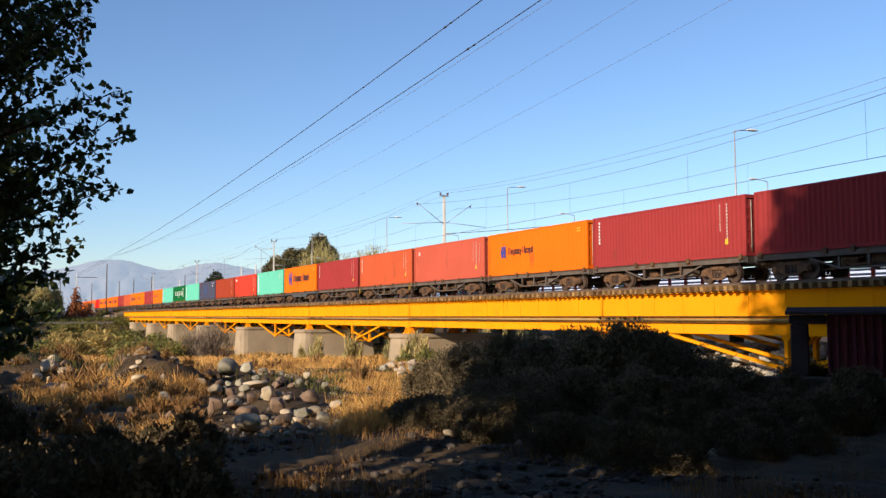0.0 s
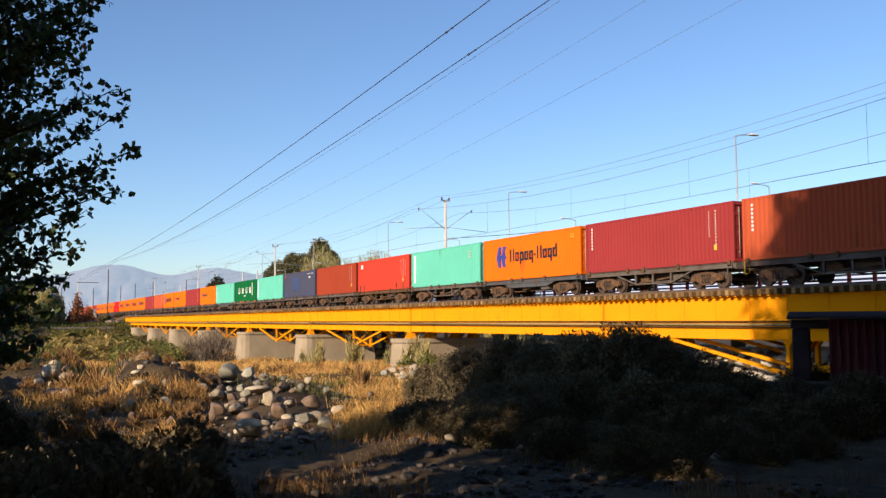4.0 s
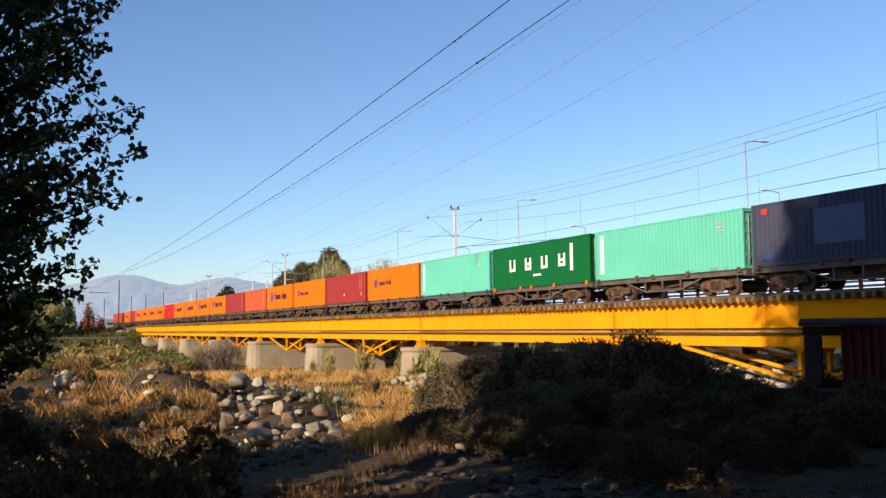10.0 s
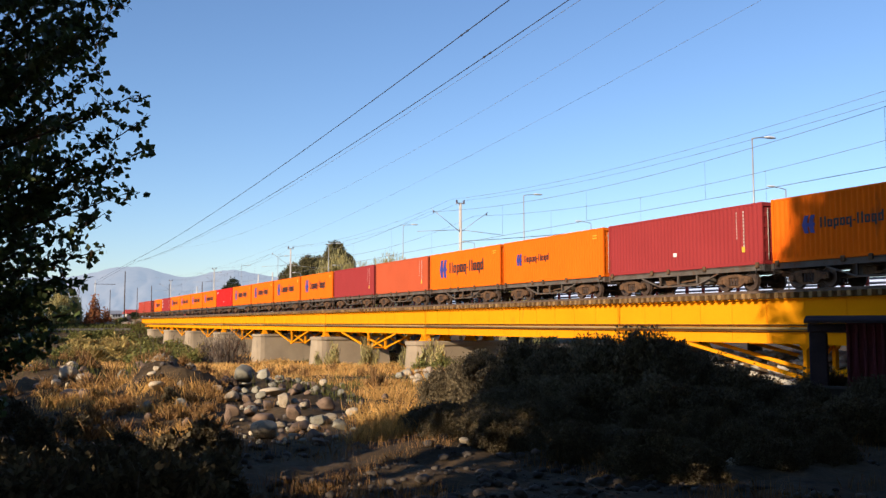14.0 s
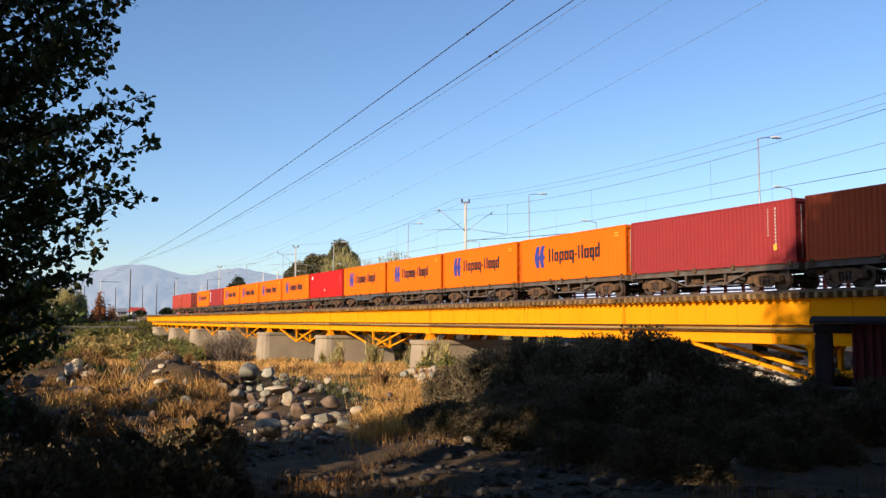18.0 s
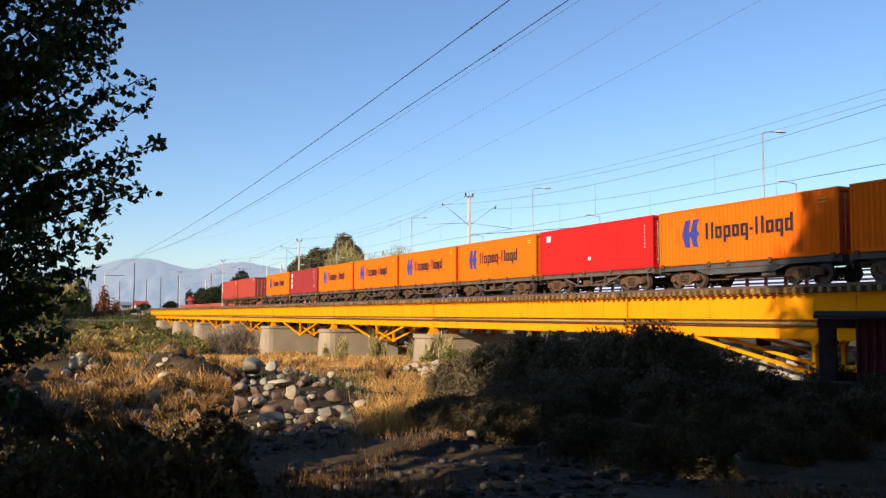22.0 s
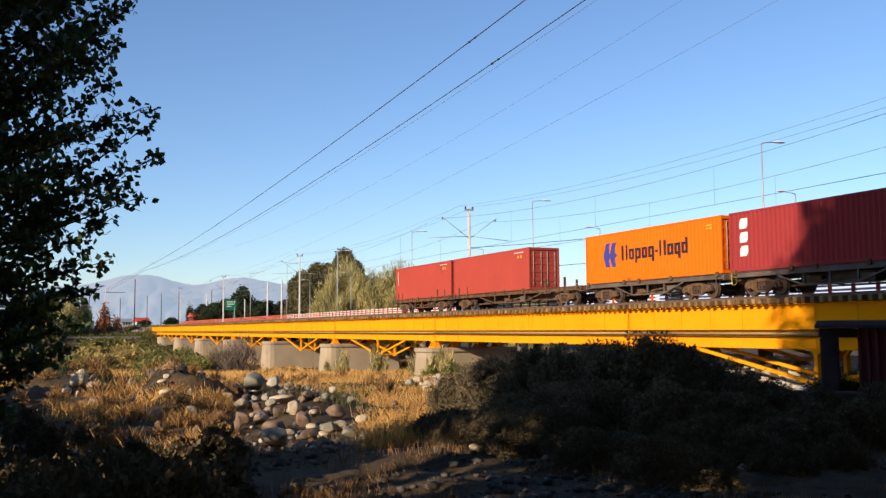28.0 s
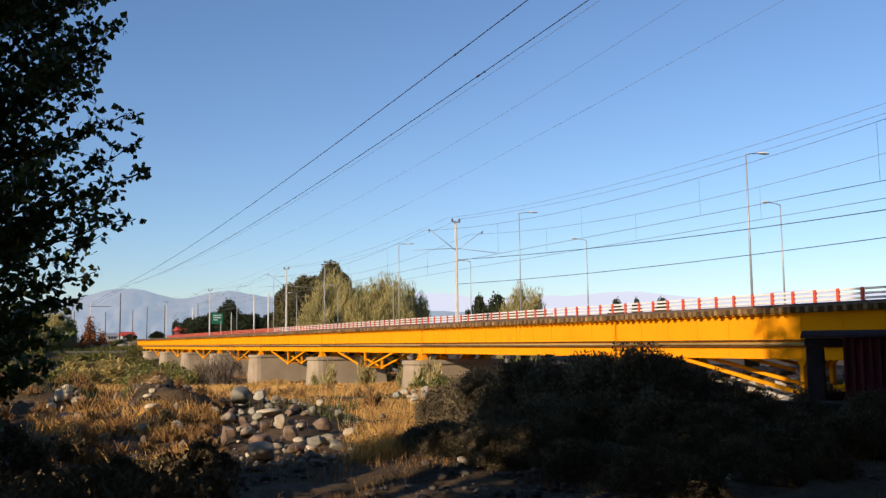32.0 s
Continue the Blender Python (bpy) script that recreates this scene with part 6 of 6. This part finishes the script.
def build_far_trees():
    """Trees, poles and small buildings on the far bank."""
    def crown_tree(label, w, h, mat, n, leaf, cl=50, trunk=0.25, upright=0.0, long=1.6, name="tree", round_top=False):
        t = thing(name, label, "tree", "trees of the far bank")
        part("trunk", Shape().tube([(0, 0, -0.4), (0.1, 0.1, h * 0.3), (0.0, 0.2, h * 0.7)], [0.035 * h, 0.025 * h, 0.008 * h], 7), "bark", t)
        for i in range(5):
            a = i * 1.26 + rng.uniform(-0.3, 0.3)
            part("limb", Shape().tube([(0, 0, h * 0.25), (w * 0.2 * math.cos(a), w * 0.2 * math.sin(a), h * 0.5), (w * 0.36 * math.cos(a), w * 0.36 * math.sin(a), h * 0.75)], [0.012 * h, 0.008 * h, 0.003 * h], 5), "bark", t)
        if round_top:                        # rounded leafy masses that together make a broad crown
            balls = [(0.0, 0.0, 0.84, 0.16), (0.16, 0.1, 0.70, 0.18), (-0.2, -0.1, 0.66, 0.19), (0.05, -0.25, 0.6, 0.2), (-0.05, 0.28, 0.56, 0.2), (0.27, -0.1, 0.45, 0.2), (-0.27, 0.12, 0.42, 0.2), (0.0, 0.0, 0.35, 0.22), (0.2, 0.25, 0.28, 0.18), (-0.2, -0.28, 0.26, 0.18)]
            b = np.array(balls)[rng.integers(0, len(balls), n)]
            u = unit(n) * rng.uniform(0.62, 1.05, (n, 1)) * (1 + 0.22 * np.sin(9 * rng.integers(0, 3, (n, 1))))
            p = np.stack([b[:, 0] * w + u[:, 0] * b[:, 3] * w * 1.6, b[:, 1] * w + u[:, 1] * b[:, 3] * w * 1.6, b[:, 2] * h + u[:, 2] * b[:, 3] * h], 1)
        else:
            p = clumps(cl, n, w / 2, w / 2, h * (1 - trunk) * 0.9, h * trunk, 0.15, 0.6)
        part("crown", quads_mesh("crown", leaf_quads(p, leaf, long, droop=-upright), mat), None, t)
        return t

    def spread(t, spots):
        for i, (az, d, w, h) in enumerate(spots):
            x, y = bearing(az, d)
            m = scaled(x, y, w, h, 77 * i, 0.0)
            if i == 0:
                t.matrix_basis = m
            else:
                place_copy(t, m)

    a = crown_tree("dark olive broad eucalyptus tree on the far bank", 12, 20, "leaf_euca", 30000, 0.42, 34, 0.05, round_top=True)
    spread(a, ((18.25, 285, 1.0, 1.27), (17.3, 292, 1.0, 1.06), (16.6, 288, 0.95, 1.06), (15.7, 286, 0.8, 0.92), (18.9, 296, 0.9, 1.12), (16.2, 278, 0.8, 0.84)))
    b = crown_tree("tall pale yellow-green willow with upright shoots", 7, 17, "leaf_reed", 15000, 0.15, 130, 0.03, upright=2.0, long=9.0, name="willow")
    spread(b, ((18.4, 262, 1.1, 1.30), (18.9, 259, 1.1, 1.16), (20.4, 258, 1.2, 1.00), (22.0, 256, 1.1, 1.08), (19.2, 258, 1.1, 1.12), (20.0, 262, 1.0, 1.10), (20.8, 260, 1.1, 1.18), (21.6, 262, 1.0, 1.28), (22.4, 258, 1.0, 1.26), (23.1, 262, 0.9, 1.14), (23.8, 265, 0.7, 0.98), (17.6, 258, 1.0, 1.12), (16.9, 256, 0.9, 0.80), (19.7, 255, 0.9, 0.95), (21.2, 254, 0.9, 0.9), (22.8, 254, 0.8, 0.85), (18.0, 253, 0.8, 0.75), (30.0, 230, 0.9, 1.16), (1.8, 285, 0.9, 0.6), (2.5, 264, 0.8, 0.60), (3.1, 266, 0.6, 0.52), (0.9, 250, 1.0, 0.6), (0.1, 255, 1.0, 0.65), (30.9, 240, 0.9, 1.1), (29.2, 235, 0.7, 0.95)))
    c = crown_tree("small dark green tree beyond the highway", 7, 9, "leaf_far", 6000, 0.34, 30, 0.15, round_top=True)
    spread(c, ((12.1, 290, 1.0, 1.35), (11.2, 300, 1.3, 0.95), (9.9, 310, 1.2, 0.8), (10.5, 280, 1.0, 0.75), (13.6, 300, 1.1, 0.9), (14.6, 295, 1.2, 0.9), (8.0, 320, 0.7, 0.35), (6.5, 330, 0.6, 0.30), (26.7, 240, 0.5, 1.5), (28.5, 240, 1.1, 1.95), (27.4, 245, 0.75, 1.95),
               (35.8, 330, 0.8, 1.66), (37.0, 330, 0.55, 1.66), (38.5, 330, 0.85, 1.66), (40.0, 340, 0.9, 1.0), (33.0, 330, 0.9, 0.8), (2.6, 330, 1.4, 1.0), (1.0, 340, 1.6, 1.2), (24.9, 300, 1.2, 0.7), (13.0, 275, 1.0, 0.8)))
    d = crown_tree("small rust-red autumn tree on the far bank", 5, 6, "leaf_autumn", 1800, 0.32, 30, 0.05)
    spread(d, ((4.2, 262, 1.25, 1.3), (4.9, 266, 0.7, 0.8)))
    e = crown_tree("slender dark poplar on the far bank", 2.6, 14, "leaf_far", 1500, 0.35, 40, 0.05, upright=1.5, name="poplar")
    spread(e, ((2.2, 275, 1.0, 0.85), (1.5, 285, 1.2, 0.8), (0.6, 270, 1.4, 0.9), (9.0, 330, 0.9, 0.6)))


def pole(label, h, r, mat, arm=0.0):
    t = thing("line_pole", label, "pole", "poles on the far bank")
    part("shaft", Shape().tube([(0, 0, -0.4), (0, 0, h)], [r, r * 0.7], 7), mat, t)
    if arm:
        part("cross_arm", Shape().box(-0.07, 0.07, -arm, arm, h - 0.9, h - 0.75), mat, t)
    return t


def build_far_things():
    p = pole("dark wooden line pole on the far bank", 11.5, 0.16, "pole_wood", 0.0)
    for i, (az, d, s) in enumerate(((5.1, 272, 0.85), (5.9, 280, 1.2), (6.6, 300, 0.85), (8.4, 300, 1.0), (7.4, 310, 0.95), (10.3, 330, 1.1), (3.4, 280, 0.9))):
        m = scaled(*bearing(az, d), s, s, 20)
        if i == 0:
            p.matrix_basis = m
        else:
            place_copy(p, m)
    q = pole("white concrete portal post beside the railway", 9.5, 0.22, "concrete_white")
    for i, (az, d, s) in enumerate(((13.6, 215, 1.0), (14.45, 205, 1.0), (12.25, 235, 0.65), (10.0, 290, 1.0))):
        m = scaled(*bearing(az, d), s, s, 0)
        m.translation.z = 6.85 if d < 262 else m.translation.z
        if i == 0:
            q.matrix_basis = m
        else:
            place_copy(q, m)
    s = thing("road_sign", "green highway direction sign on a gantry post", "road sign", at=pose(*bearing(11.4, 240), 7.1))
    part("post", Shape().box(-0.12, 0.12, 0.9, 1.15, 0, 4.0), "galvanised", s)
    board = part("board", Shape().rbox(-0.06, 0.06, -1.3, 1.5, 3.3, 6.0, 0.03), "sign_green", s)
    w = Shape()
    for z, y0, y1 in ((5.3, -0.9, 0.6), (4.75, -0.9, 1.0), (4.2, -0.9, 0.2)):
        part("letter_bar", Shape().box(0.062, 0.07, y0, y1, z, z + 0.24), "mark_white", board)
    part("arrow", Shape().box(0.062, 0.07, 0.8, 1.1, 5.2, 5.6), "mark_white", board)
    b = thing("road_barrier", "orange plastic road barrier beside the guard rail", "barrier", at=pose(*bearing(16.6, 190), 7.1))
    part("body", Shape().loft([[(-1.6, -v, z), (1.6, -v, z), (1.6, v, z), (-1.6, v, z)] for v, z in ((0.5, 0), (0.35, 0.6), (0.2, 1.4))]), "paint_orange", b)
    # low buildings
    for i, (az, d, w, h, mat, lab) in enumerate(((6.3, 335, 4.0, 2.2, "wall_white", "small low white building with a red roof"), (5.4, 345, 3.5, 2.0, "wall_white", "low white house with a tin roof"), (9.5, 310, 4.5, 3.0, "shed_red", "low rust-red shed with a tin roof"))):
        x, y = bearing(az, d)
        t = thing("far_building", lab, "building", "buildings of the far bank", pose(x, y, ground_z(x, y), 0, 0, 5))
        part("wall", Shape().box(-3, 3, -w / 2, w / 2, -0.4, h), mat, t)
        part("roof", Shape().loft([[(-3.5, yy, h), (0, yy, h + 1.3), (3.5, yy, h), (3.4, yy, h - 0.12), (-3.4, yy, h - 0.12)] for yy in (-w / 2 - 0.4, w / 2 + 0.4)]), "roof_tin" if i == 1 else "guard_red", t)
        for k in range(3):
            part("window", Shape().box(3.002, 3.05, -w / 2 + (k + 0.7) * w / 4, -w / 2 + (k + 1.1) * w / 4, 1.0, 2.2), "wire_black", t)
    rw = new("retaining_wall", Shape().box(-246.4, -245.8, -75.0, -5.5, 2.2, 4.0).mesh("retaining_wall", "dark_concrete"))
    tagged(rw, "long low grey concrete wall on the far bank", "wall")
    # fence posts along the far embankment
    f = thing("fence", "low wire fence on the far embankment", "fence")
    for k in range(26):
        x, y = -258.5 + 0.15 * k, -34.0 + 1.15 * k
        part("post", Shape().tube([(x, y, ground_z(x, y) - 0.2), (x, y, ground_z(x, y) + 1.2)], 0.05, 5), "pole_wood", f)
    # weathered hut in the shade of the trees
    x, y = bearing(50.35, 24.0)
    z = ground_z(x, y)
    top = 5.36 - z
    h = thing("hut", "dark rusty tin hut with an open porch post", "hut", at=pose(x, y, z, 0, 0, 41))
    part("wall", Shape().box(-0.80, 2.4, 0.05, 2.2, -0.3, top), "shed_red", h)
    for k in range(17):
        part("rib", Shape().rbox(-0.80 + 0.19 * k, -0.72 + 0.19 * k, 0.0, 0.048, -0.2, top - 0.01, 0.015), "shed_red", h)
    part("roof", Shape().loft([[(xx, -0.25, top), (xx, 1.0, top + 0.12), (xx, 2.4, top), (xx, 2.4, top + 0.07), (xx, 1.0, top + 0.19), (xx, -0.25, top + 0.07)] for xx in (-1.72, 2.6)]), "hut_timber", h)
    part("beam", Shape().rbox(-1.66, -0.802, 0.14, 0.34, top - 0.22, top - 0.004, 0.03), "hut_timber", h)
    part("post", Shape().rbox(-1.63, -1.22, 0.12, 0.5, -0.3, top - 0.224, 0.03), "hut_timber", h)
    part("ledge", Shape().rbox(-2.6, 2.3, -0.75, -0.35, -0.3, 3.9 - z, 0.04), "bark", h)

build_ground()
build_mountains()
build_bridge()
build_piers()
build_road()
build_lamps()
build_masts()
build_wires()
build_train()
build_bank_trees()
build_bushes()
build_plain_shrubs()
build_stones()
build_rubble()
build_far_trees()
build_far_things()
build_grass()
motions()
